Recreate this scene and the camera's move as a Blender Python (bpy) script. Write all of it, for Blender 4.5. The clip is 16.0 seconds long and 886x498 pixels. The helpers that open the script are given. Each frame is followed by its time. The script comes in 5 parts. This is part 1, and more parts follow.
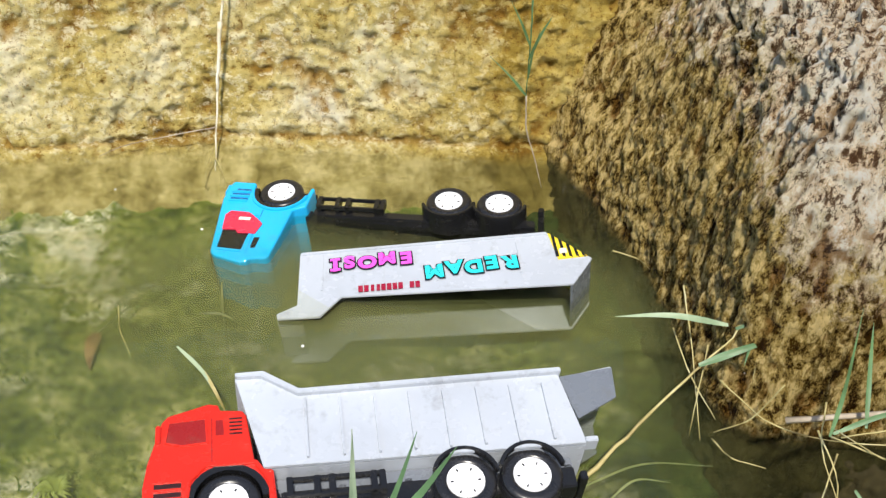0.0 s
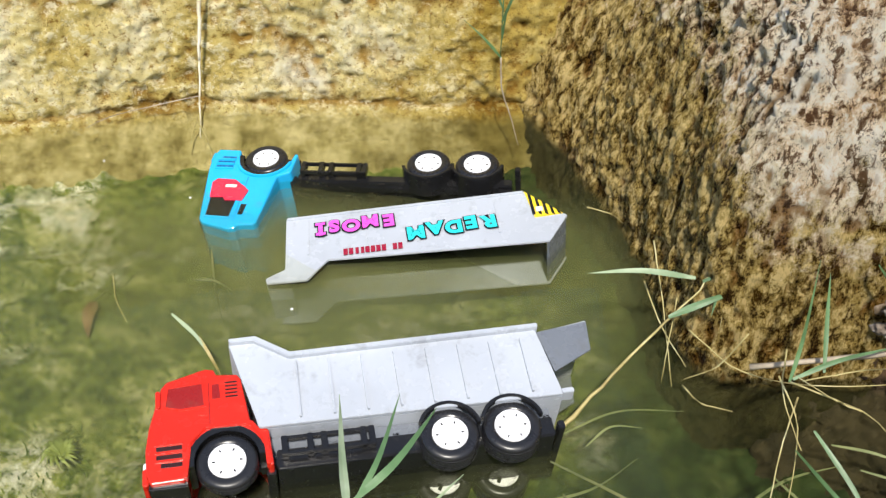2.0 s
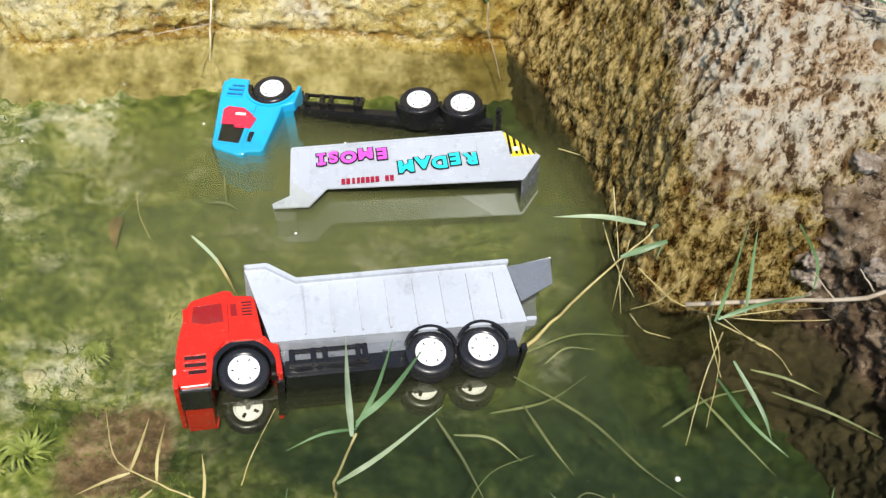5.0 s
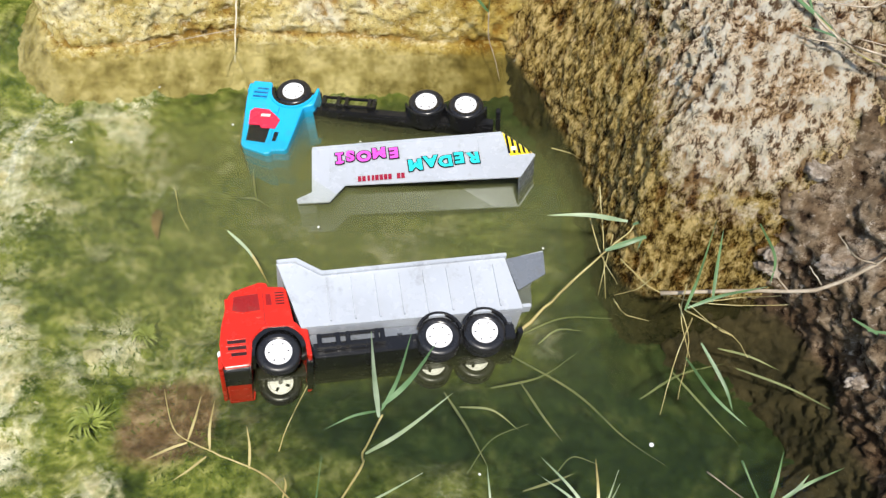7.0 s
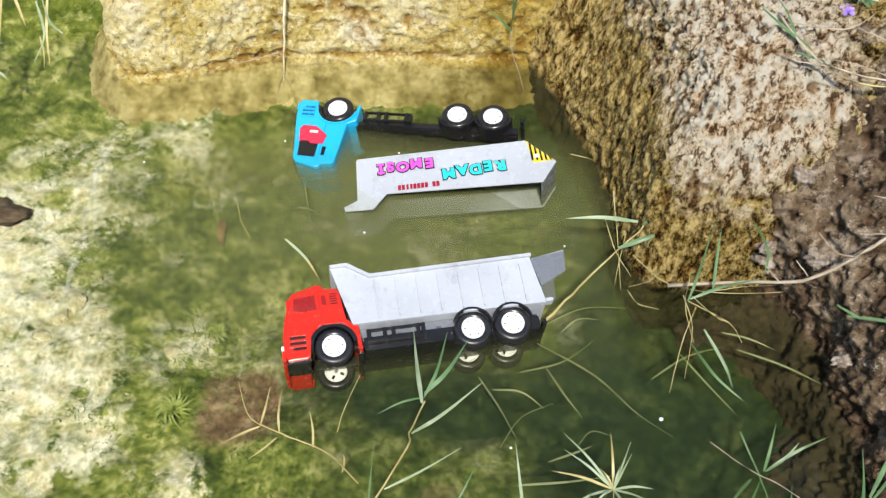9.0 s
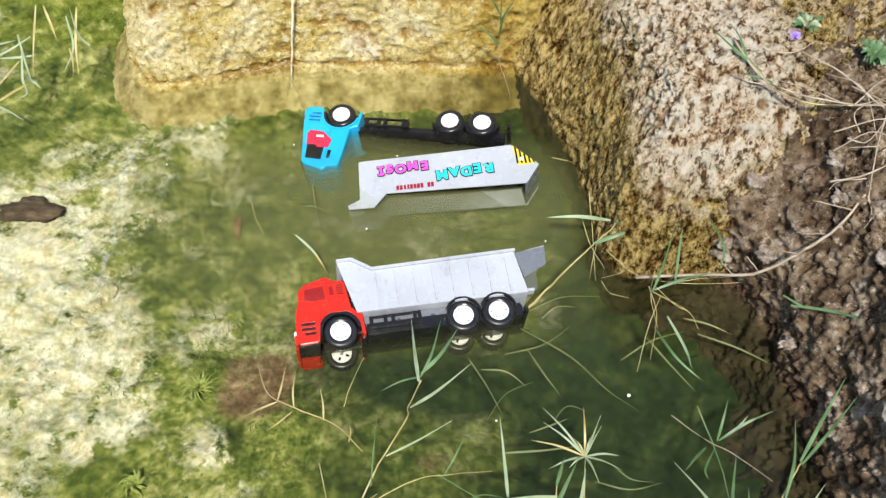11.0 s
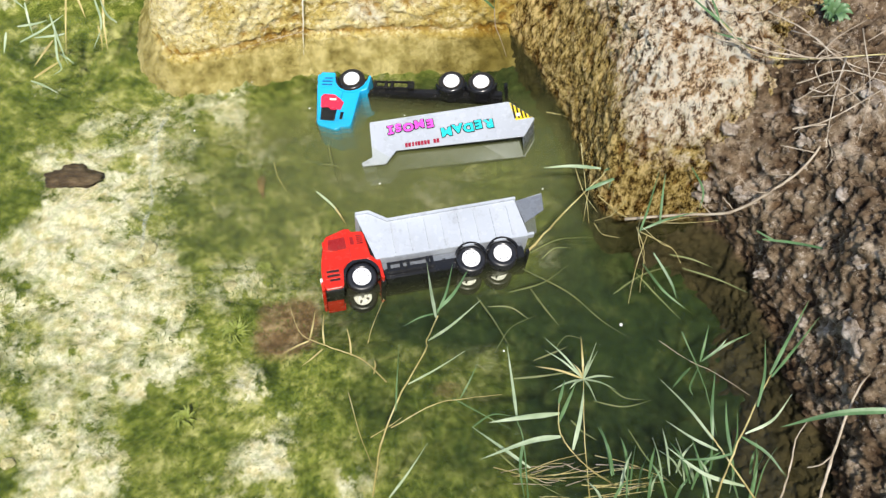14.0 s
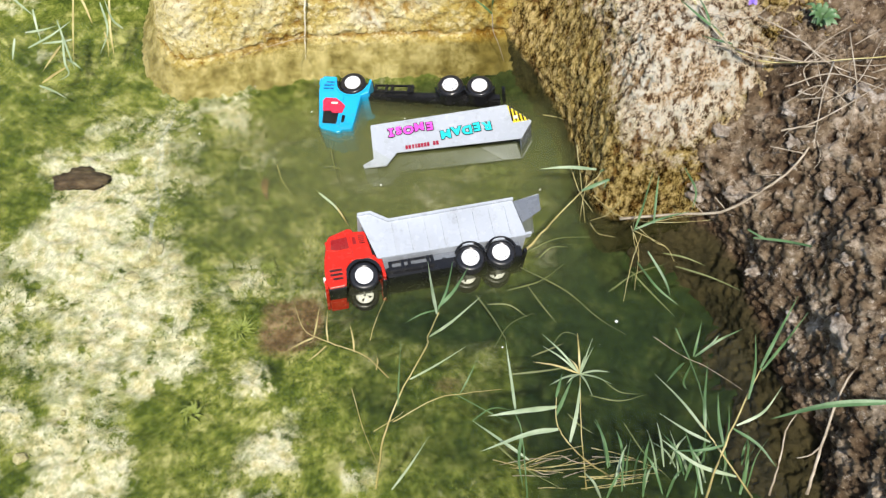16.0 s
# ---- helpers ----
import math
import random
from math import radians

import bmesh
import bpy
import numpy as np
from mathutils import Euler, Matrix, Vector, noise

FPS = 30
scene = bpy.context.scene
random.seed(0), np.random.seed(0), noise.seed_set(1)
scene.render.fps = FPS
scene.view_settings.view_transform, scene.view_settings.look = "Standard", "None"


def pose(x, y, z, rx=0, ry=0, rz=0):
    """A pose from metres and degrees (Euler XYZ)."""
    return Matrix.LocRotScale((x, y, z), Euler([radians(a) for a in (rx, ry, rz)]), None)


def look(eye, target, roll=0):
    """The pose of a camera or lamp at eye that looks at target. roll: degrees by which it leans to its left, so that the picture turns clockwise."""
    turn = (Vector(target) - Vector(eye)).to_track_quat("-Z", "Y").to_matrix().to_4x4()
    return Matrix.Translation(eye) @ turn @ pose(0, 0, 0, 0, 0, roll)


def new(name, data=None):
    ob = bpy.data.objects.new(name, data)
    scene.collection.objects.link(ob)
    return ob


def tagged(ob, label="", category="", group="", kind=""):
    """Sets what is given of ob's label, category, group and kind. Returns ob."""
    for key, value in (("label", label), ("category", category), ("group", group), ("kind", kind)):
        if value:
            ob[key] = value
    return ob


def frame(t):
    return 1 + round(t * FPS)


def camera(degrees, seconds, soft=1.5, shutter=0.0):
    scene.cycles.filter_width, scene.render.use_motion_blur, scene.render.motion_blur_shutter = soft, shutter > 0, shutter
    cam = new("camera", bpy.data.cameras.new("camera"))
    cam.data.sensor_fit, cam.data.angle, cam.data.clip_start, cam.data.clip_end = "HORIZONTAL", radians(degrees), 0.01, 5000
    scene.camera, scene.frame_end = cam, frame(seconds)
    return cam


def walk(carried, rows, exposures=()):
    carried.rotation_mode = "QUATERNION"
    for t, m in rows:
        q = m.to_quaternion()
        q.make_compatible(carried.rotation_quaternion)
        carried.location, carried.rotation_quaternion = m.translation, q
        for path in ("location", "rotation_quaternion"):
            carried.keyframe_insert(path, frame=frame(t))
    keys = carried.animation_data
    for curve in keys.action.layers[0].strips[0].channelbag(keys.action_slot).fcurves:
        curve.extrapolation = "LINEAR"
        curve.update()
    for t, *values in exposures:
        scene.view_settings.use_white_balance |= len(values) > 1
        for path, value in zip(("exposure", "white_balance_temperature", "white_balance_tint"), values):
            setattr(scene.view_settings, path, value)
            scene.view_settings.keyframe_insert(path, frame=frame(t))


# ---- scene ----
cam = camera(45.0, 16.0, soft=1.35)
PATH = [
    (0, (0.139, -0.471, 0.57), (0.118, 1.174, -0.568), 3.2),
    (0.5, (0.141, -0.474, 0.572), (0.126, 1.165, -0.574), 2.9),
    (1, (0.142, -0.48, 0.579), (0.122, 1.147, -0.584), 2.3),
    (1.5, (0.143, -0.486, 0.59), (0.133, 1.115, -0.609), 1.9),
    (2, (0.145, -0.492, 0.605), (0.151, 1.091, -0.617), 2.0),
    (2.5, (0.147, -0.498, 0.622), (0.163, 1.057, -0.634), 1.8),
    (3, (0.143, -0.511, 0.639), (0.164, 1.02, -0.647), 2.2),
    (3.5, (0.144, -0.522, 0.657), (0.153, 0.971, -0.675), 3.4),
    (4, (0.14, -0.532, 0.681), (0.169, 0.933, -0.681), 4.4),
    (6.5, (0.127, -0.597, 0.833), (0.194, 0.774, -0.622), 5.9),
    (7, (0.12, -0.616, 0.866), (0.186, 0.736, -0.606), 5.8),
    (7.5, (0.121, -0.635, 0.892), (0.168, 0.693, -0.603), 5.0),
    (8, (0.125, -0.651, 0.927), (0.132, 0.668, -0.577), 2.5),
    (10.5, (0.121, -0.756, 1.102), (0.11, 0.538, -0.424), 1.8),
    (11, (0.124, -0.774, 1.133), (0.129, 0.505, -0.404), 2.3),
    (11.5, (0.122, -0.793, 1.16), (0.143, 0.46, -0.399), 2.7),
    (12, (0.121, -0.813, 1.188), (0.124, 0.428, -0.38), 1.7),
    (12.5, (0.12, -0.832, 1.21), (0.127, 0.406, -0.361), 1.4),
    (13, (0.115, -0.846, 1.229), (0.146, 0.384, -0.348), 1.7),
    (13.5, (0.113, -0.858, 1.242), (0.137, 0.366, -0.339), 1.4),
    (14, (0.109, -0.868, 1.255), (0.119, 0.333, -0.344), 0.5),
    (14.5, (0.11, -0.88, 1.261), (0.123, 0.332, -0.331), 0.3),
    (15, (0.107, -0.885, 1.271), (0.125, 0.31, -0.333), 0.5),
    (15.5, (0.109, -0.89, 1.282), (0.136, 0.307, -0.32), 0.7),
    (16, (0.105, -0.896, 1.285), (0.12, 0.309, -0.312), 0.5),
]
walk(cam, [(t, look(eye, target, roll)) for t, eye, target, roll in PATH])

# ---- light ----
SUN_FROM = Vector((0.02, -0.58, 0.81)).normalized()
world = bpy.data.worlds.new("sky")
scene.world = world
world.use_nodes = True
wn = world.node_tree.nodes
sky = wn.new("ShaderNodeTexSky")
sky.sky_type, sky.sun_disc = "NISHITA", False
sky.sun_elevation = math.asin(SUN_FROM.z)
sky.sun_rotation = math.atan2(SUN_FROM.x, SUN_FROM.y)
world.node_tree.links.new(sky.outputs[0], wn["Background"].inputs[0])
wn["Background"].inputs[1].default_value = 0.15
sun = new("sun", bpy.data.lights.new("sun", "SUN"))
sun.data.energy, sun.data.angle, sun.data.color = 4.6, radians(3.0), (1.0, 0.94, 0.84)
sun.matrix_world = look(SUN_FROM * 20, (0, 0, 0))
scene.view_settings.exposure = 0.28


# ---- materials ----
class Mat:
    """A small wrapper to write node materials in few lines."""

    def __init__(self, name, rough=0.6, metal=0.0, spec=0.5):
        self.m = bpy.data.materials.new(name)
        self.m.use_nodes = True
        self.t = self.m.node_tree
        self.b = self.t.nodes["Principled BSDF"]
        self.b.inputs["Roughness"].default_value = rough
        self.b.inputs["Metallic"].default_value = metal
        self.b.inputs["Specular IOR Level"].default_value = spec
        self.co = self.t.nodes.new("ShaderNodeTexCoord")

    def node(self, kind, **kw):
        n = self.t.nodes.new(kind)
        for k, v in kw.items():
            n.inputs[k].default_value = v
        return n

    def link(self, a, b):
        self.t.links.new(a, b)

    def noise(self, scale, detail=6.0, rough=0.6, stretch=(1, 1, 1), space="Object"):
        mp = self.node("ShaderNodeMapping", Scale=stretch)
        self.link(self.co.outputs[space], mp.inputs[0])
        n = self.node("ShaderNodeTexNoise", Scale=scale, Detail=detail, Roughness=rough)
        self.link(mp.outputs[0], n.inputs["Vector"])
        return n.outputs["Fac"]

    def voronoi(self, scale, stretch=(1, 1, 1)):
        mp = self.node("ShaderNodeMapping", Scale=stretch)
        self.link(self.co.outputs["Object"], mp.inputs[0])
        n = self.node("ShaderNodeTexVoronoi", Scale=scale)
        self.link(mp.outputs[0], n.inputs["Vector"])
        return n.outputs["Distance"]

    def ramp(self, fac, *stops):
        r = self.t.nodes.new("ShaderNodeValToRGB")
        el = r.color_ramp.elements
        while len(el) < len(stops):
            el.new(0.5)
        for e, (p, c) in zip(el, stops):
            e.position = p
            e.color = (*c, 1) if len(c) == 3 else c
        self.link(fac, r.inputs[0])
        return r.outputs[0]

    def mask(self, fac, lo, hi):
        r = self.node("ShaderNodeMapRange", **{"From Min": lo, "From Max": hi})
        self.link(fac, r.inputs[0])
        return r.outputs[0]

    def attr(self, name):
        n = self.t.nodes.new("ShaderNodeAttribute")
        n.attribute_name = name
        return n.outputs["Fac"]

    def mix(self, fac, a, b, kind="MIX"):
        n = self.t.nodes.new("ShaderNodeMix")
        n.data_type, n.blend_type = "RGBA", kind
        for s, v in ((n.inputs[0], fac), (n.inputs[6], a), (n.inputs[7], b)):
            if isinstance(v, (int, float)):
                s.default_value = v
            elif isinstance(v, tuple):
                s.default_value = (*v, 1)
            else:
                self.link(v, s)
        return n.outputs[2]

    def math(self, op, a, b):
        n = self.t.nodes.new("ShaderNodeMath")
        n.operation = op
        for s, v in ((n.inputs[0], a), (n.inputs[1], b)):
            if isinstance(v, (int, float)):
                s.default_value = v
            else:
                self.link(v, s)
        return n.outputs[0]

    def color(self, c):
        if isinstance(c, tuple):
            self.b.inputs["Base Color"].default_value = (*c, 1)
        else:
            self.link(c, self.b.inputs["Base Color"])
        return self

    def rough(self, r):
        self.link(r, self.b.inputs["Roughness"])
        return self

    def bump(self, h, strength=0.5, distance=0.002):
        n = self.node("ShaderNodeBump", Strength=strength, Distance=distance)
        self.link(h, n.inputs["Height"])
        self.link(n.outputs[0], self.b.inputs["Normal"])
        return self


def plastic(name, c, rough=0.35, wear=0.12, grime=(0.10, 0.09, 0.06)):
    """Moulded toy plastic: faint mottling, scuffs and dried dirt."""
    k = Mat(name, rough)
    base = k.mix(k.mask(k.noise(14, 4), 0.3, 0.75), tuple(v * 0.88 for v in c), tuple(min(1, v * 1.08) for v in c))
    dirt = k.math("MULTIPLY", k.mask(k.noise(55, 8, 0.7), 0.55, 0.8), wear * 3)
    k.color(k.mix(dirt, base, grime))
    k.rough(k.mask(k.noise(80, 5), 0.0, 1.0 / max(rough, 0.05) * 0.9))
    k.bump(k.noise(260, 4), 0.15, 0.0006)
    return k.m


M = {}
M["red"] = plastic("red_plastic", (0.60, 0.022, 0.010), 0.42)
# the red plastic again, darkened for the shade in recesses
M["red_shade"] = plastic("shaded_red_plastic", (0.27, 0.012, 0.010), 0.55)
M["blue"] = plastic("blue_plastic", (0.015, 0.41, 0.78), 0.35)
M["grey"] = plastic("grey_plastic", (0.43, 0.46, 0.51), 0.42, 0.16)
M["grey_dark"] = plastic("dark_grey_plastic", (0.15, 0.165, 0.19), 0.5, 0.15)
M["black"] = plastic("black_plastic", (0.012, 0.012, 0.013), 0.4, 0.05)
M["rubber"] = plastic("black_rubber", (0.016, 0.016, 0.018), 0.55, 0.08, (0.06, 0.055, 0.045))
M["white"] = plastic("white_plastic", (0.82, 0.82, 0.84), 0.4, 0.04)
M["grille"] = plastic("grille_shadow_plastic", (0.03, 0.008, 0.007), 0.6, 0.03)
# the blue plastic again, darkened for the shade in slots
M["blue_shade"] = plastic("shaded_blue_plastic", (0.010, 0.12, 0.30), 0.5, 0.05)
M["ink"] = plastic("black_ink", (0.01, 0.01, 0.01), 0.5, 0.0)
M["pink"] = plastic("pink_sticker", (0.80, 0.10, 0.62), 0.5, 0.03)
M["cyan"] = plastic("cyan_sticker", (0.03, 0.66, 0.70), 0.5, 0.03)
M["maroon"] = plastic("dark_red_sticker", (0.30, 0.010, 0.035), 0.5, 0.03)
M["yellow"] = plastic("yellow_sticker", (0.85, 0.62, 0.03), 0.5, 0.03)
M["decal_red"] = plastic("red_sticker", (0.72, 0.03, 0.07), 0.45, 0.03)
M["cream"] = plastic("pale_sticker", (0.8, 0.78, 0.68), 0.5, 0.03)

k = Mat("pale_limestone", 0.9, spec=0.25)
tone = k.ramp(k.noise(9, 8, 0.65), (0.30, (0.46, 0.34, 0.085)), (0.43, (0.71, 0.57, 0.19)), (0.55, (0.84, 0.73, 0.36)), (0.66, (0.94, 0.88, 0.68)))
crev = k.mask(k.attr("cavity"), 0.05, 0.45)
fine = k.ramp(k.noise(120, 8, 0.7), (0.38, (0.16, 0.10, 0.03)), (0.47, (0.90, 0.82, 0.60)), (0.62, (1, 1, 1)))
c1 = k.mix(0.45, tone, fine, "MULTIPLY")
# crevice shade is painted in: the colour darkens where cavity is low
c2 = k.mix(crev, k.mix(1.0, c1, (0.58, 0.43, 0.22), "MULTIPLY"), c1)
slime = k.ramp(k.noise(30, 8, 0.7), (0.35, (0.25, 0.20, 0.060)), (0.48, (0.50, 0.41, 0.155)), (0.62, (0.80, 0.68, 0.34)))
under = k.mask(k.math("ADD", k.attr("algae"), k.math("MULTIPLY", k.noise(20, 7, 0.7), 0.8)), 0.52, 0.85)
grain = k.noise(70, 9, 0.78, (0.8, 1, 1.2))
# bump grain painted as relief: low spots shaded, high spots lit
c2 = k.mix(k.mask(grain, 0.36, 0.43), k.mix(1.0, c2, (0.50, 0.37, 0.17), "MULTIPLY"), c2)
c2 = k.mix(k.math("MULTIPLY", k.mask(grain, 0.51, 0.58), 0.7), c2, (0.98, 0.90, 0.60))
c2 = k.mix(k.mask(k.noise(170, 7, 0.75), 0.36, 0.44), k.mix(1.0, c2, (0.45, 0.32, 0.14), "MULTIPLY"), c2)
seep = k.mask(k.math("ADD", k.attr("seep"), k.math("MULTIPLY", k.math("SUBTRACT", k.noise(11, 8, 0.75), 0.5), 2.2)), 0.25, 0.85)
c2 = k.mix(under, c2, slime)
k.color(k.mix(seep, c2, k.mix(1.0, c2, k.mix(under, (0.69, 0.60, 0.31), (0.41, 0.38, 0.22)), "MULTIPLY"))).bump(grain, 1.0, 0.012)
M["limestone"] = k.m

k = Mat("stained_rock", 0.8, spec=0.3)
grain = k.noise(92, 11, 0.82, (1, 1, 0.55))
# pale bare stone, its colour raised to carry the top's sunlit brightness
pale = k.ramp(k.noise(26, 9, 0.75), (0.30, (0.34, 0.19, 0.07)), (0.41, (0.72, 0.50, 0.27)), (0.50, (0.92, 0.76, 0.53)), (0.60, (0.97, 0.90, 0.74)))
stain = k.ramp(k.noise(30, 9, 0.75, (1, 1, 0.3)), (0.33, (0.085, 0.050, 0.012)), (0.45, (0.27, 0.180, 0.045)), (0.56, (0.44, 0.310, 0.090)), (0.70, (0.66, 0.52, 0.24)))
w = k.mask(k.math("ADD", k.attr("wet"), k.math("MULTIPLY", k.math("SUBTRACT", k.noise(26, 10, 0.82), 0.5), 3.2)), 0.25, 0.70)
c1 = k.mix(w, pale, stain)
# pit shade and bright raised grain are painted from the bump noise
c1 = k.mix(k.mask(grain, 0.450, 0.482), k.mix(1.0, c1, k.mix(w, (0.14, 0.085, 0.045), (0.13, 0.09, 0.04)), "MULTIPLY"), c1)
c1 = k.mix(k.math("MULTIPLY", k.mask(grain, 0.515, 0.555), 0.9), c1, k.mix(w, (0.98, 0.92, 0.79), (0.80, 0.61, 0.26)))
# displaced pits get their shade as a darker colour
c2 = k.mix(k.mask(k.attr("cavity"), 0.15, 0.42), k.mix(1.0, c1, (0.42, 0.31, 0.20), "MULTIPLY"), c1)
c2 = k.mix(k.attr("algae"), c2, k.ramp(k.noise(40, 8, 0.7), (0.35, (0.030, 0.030, 0.012)), (0.6, (0.085, 0.075, 0.028))))
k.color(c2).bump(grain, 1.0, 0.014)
k.rough(k.mask(w, 1.25, -1.2))
M["rock"] = k.m

k = Mat("dark_bank_soil", 0.85, spec=0.25)
soil = k.ramp(k.noise(20, 9, 0.68), (0.30, (0.075, 0.047, 0.026)), (0.42, (0.19, 0.130, 0.078)), (0.53, (0.33, 0.25, 0.165)), (0.66, (0.70, 0.60, 0.49)))
fine = k.ramp(k.noise(120, 8, 0.7), (0.35, (0.3, 0.25, 0.2)), (0.55, (0.9, 0.86, 0.8)), (0.7, (1, 1, 1)))
c1 = k.mix(0.7, soil, fine, "MULTIPLY")
clod = k.noise(58, 9, 0.78)
c1 = k.mix(k.math("MULTIPLY", k.mask(k.noise(88, 8, 0.8), 0.56, 0.63), 0.8), c1, (0.78, 0.69, 0.58))
# shade between clods is painted in: low bump values get a darker colour
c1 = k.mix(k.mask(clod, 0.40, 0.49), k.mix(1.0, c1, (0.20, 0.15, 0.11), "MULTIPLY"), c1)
# damp soil by the waterline, with the low bank's shade painted in too
darken = k.mask(k.math("ADD", k.attr("wet"), k.math("MULTIPLY", k.noise(14, 7, 0.7), 0.7)), 0.50, 0.85)
c1 = k.mix(darken, c1, k.mix(1.0, c1, (0.55, 0.48, 0.40), "MULTIPLY"))
# cavity paints the shade of the displaced hollows into the soil colour
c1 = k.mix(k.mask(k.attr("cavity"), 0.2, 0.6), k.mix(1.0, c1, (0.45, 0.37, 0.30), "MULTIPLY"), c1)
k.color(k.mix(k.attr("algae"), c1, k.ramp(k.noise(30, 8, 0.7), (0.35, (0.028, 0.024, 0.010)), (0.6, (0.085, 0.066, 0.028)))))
k.bump(clod, 0.9, 0.012)
M["soil"] = k.m

k = Mat("algae_bed", 0.9, spec=0.2)
alg = k.ramp(k.noise(26, 8, 0.7), (0.30, (0.040, 0.066, 0.009)), (0.42, (0.115, 0.158, 0.023)), (0.53, (0.265, 0.298, 0.066)), (0.66, (0.58, 0.56, 0.25)))
sand = k.ramp(k.noise(40, 8, 0.65), (0.32, (0.62, 0.53, 0.29)), (0.44, (0.90, 0.81, 0.60)), (0.56, (0.98, 0.93, 0.83)))
holes = k.math("MULTIPLY", k.mask(k.noise(30, 9, 0.75), 0.52, 0.62), -0.7)
sm = k.mask(k.math("ADD", k.math("ADD", k.attr("sand"), holes), k.math("MULTIPLY", k.math("SUBTRACT", k.noise(7, 10, 0.70), 0.5), 4.8)), 0.22, 0.85)
spots = k.mask(k.noise(105, 7, 0.75), 0.42, 0.56)
c1 = k.mix(sm, alg, sand)
# dark silt colour that also paints the gloom of deep, murky, shaded water
c1 = k.mix(k.mask(k.math("ADD", k.attr("silt_shade"), k.math("MULTIPLY", k.math("SUBTRACT", k.noise(9, 8, 0.7), 0.5), 1.1)), 0.25, 0.85), c1, k.ramp(k.noise(30, 7, 0.7), (0.35, (0.013, 0.028, 0.007)), (0.55, (0.037, 0.060, 0.014)), (0.70, (0.10, 0.115, 0.036))))
mud = k.mask(k.math("ADD", k.attr("mud"), k.math("MULTIPLY", k.math("SUBTRACT", k.noise(22, 9, 0.75), 0.5), 1.3)), 0.35, 0.70)
c1 = k.mix(mud, c1, k.ramp(k.noise(60, 8, 0.75), (0.35, (0.14, 0.080, 0.042)), (0.5, (0.25, 0.160, 0.090)), (0.65, (0.42, 0.31, 0.20))))
k.color(k.mix(0.6, c1, k.mix(spots, (0.34, 0.42, 0.18), (1.0, 1.0, 0.95)), "MULTIPLY"))
k.bump(k.noise(110, 10, 0.8), 0.8, 0.006)
M["bed"] = k.m

k = Mat("green_blade", 0.45)
k.color(k.ramp(k.noise(22, 4), (0.3, (0.045, 0.095, 0.032)), (0.55, (0.095, 0.18, 0.070)), (0.75, (0.20, 0.29, 0.15))))
k.b.inputs["Subsurface Weight"].default_value = 0.0
k.bump(k.noise(300, 3, 0.5, (1, 1, 1)), 0.3, 0.0006)
M["blade"] = k.m
k = Mat("pale_blade", 0.5)
k.color(k.ramp(k.noise(25, 4), (0.3, (0.17, 0.24, 0.13)), (0.55, (0.30, 0.37, 0.23)), (0.75, (0.46, 0.52, 0.38))))
M["blade_pale"] = k.m
k = Mat("straw", 0.6)
k.color(k.ramp(k.noise(30, 5), (0.3, (0.26, 0.20, 0.07)), (0.55, (0.44, 0.37, 0.15)), (0.75, (0.64, 0.60, 0.36))))
k.bump(k.noise(200, 4), 0.3, 0.0008)
M["straw"] = k.m
k = Mat("sunken_strand", 0.6)
k.color(k.ramp(k.noise(30, 5), (0.3, (0.07, 0.085, 0.03)), (0.55, (0.13, 0.14, 0.05)), (0.75, (0.22, 0.21, 0.09))))
M["sunk"] = k.m
k = Mat("water_weed_frond", 0.6)
k.color(k.ramp(k.noise(40, 5), (0.3, (0.14, 0.18, 0.03)), (0.55, (0.27, 0.32, 0.07)), (0.75, (0.42, 0.44, 0.15))))
M["weed"] = k.m
k = Mat("pale_sunken_strand", 0.6)
k.color(k.ramp(k.noise(30, 5), (0.3, (0.09, 0.115, 0.042)), (0.55, (0.16, 0.185, 0.07)), (0.75, (0.27, 0.28, 0.12))))
M["sunk_pale"] = k.m
k = Mat("bleached_stem", 0.6)
k.color(k.ramp(k.noise(40, 5), (0.3, (0.50, 0.43, 0.26)), (0.5, (0.74, 0.68, 0.52)), (0.7, (0.86, 0.83, 0.74))))
M["vine"] = k.m
k = Mat("dead_twig", 0.75)
k.color(k.ramp(k.noise(40, 6), (0.3, (0.20, 0.15, 0.10)), (0.55, (0.42, 0.35, 0.26)), (0.75, (0.62, 0.55, 0.45))))
k.bump(k.noise(200, 5), 0.5, 0.001)
M["twig"] = k.m
k = Mat("dead_leaf", 0.7)
k.color(k.ramp(k.noise(35, 6), (0.3, (0.10, 0.05, 0.02)), (0.55, (0.22, 0.12, 0.05)), (0.75, (0.36, 0.22, 0.10))))
M["dead_leaf"] = k.m
k = Mat("rotten_wood", 0.85)
k.color(k.ramp(k.noise(70, 9, 0.78, (0.4, 1, 1)), (0.36, (0.030, 0.018, 0.010)), (0.5, (0.11, 0.070, 0.042)), (0.64, (0.26, 0.185, 0.12))))
k.bump(k.noise(110, 9, 0.8, (0.4, 1, 1)), 1.0, 0.006)
M["wood"] = k.m
k = Mat("pale_sand_stone", 0.9, spec=0.2)
k.color(k.ramp(k.noise(70, 8, 0.7), (0.3, (0.30, 0.27, 0.13)), (0.5, (0.55, 0.50, 0.32)), (0.7, (0.78, 0.73, 0.56))))
k.bump(k.noise(160, 8, 0.7), 0.7, 0.003)
M["sandstone"] = k.m
k = Mat("pale_bank_stone", 0.9, spec=0.2)
k.color(k.ramp(k.noise(60, 9, 0.75), (0.35, (0.14, 0.105, 0.075)), (0.48, (0.34, 0.28, 0.22)), (0.62, (0.62, 0.55, 0.48))))
k.bump(k.noise(130, 9, 0.75), 1.0, 0.006)
M["stone"] = k.m
k = Mat("violet_petal", 0.5)
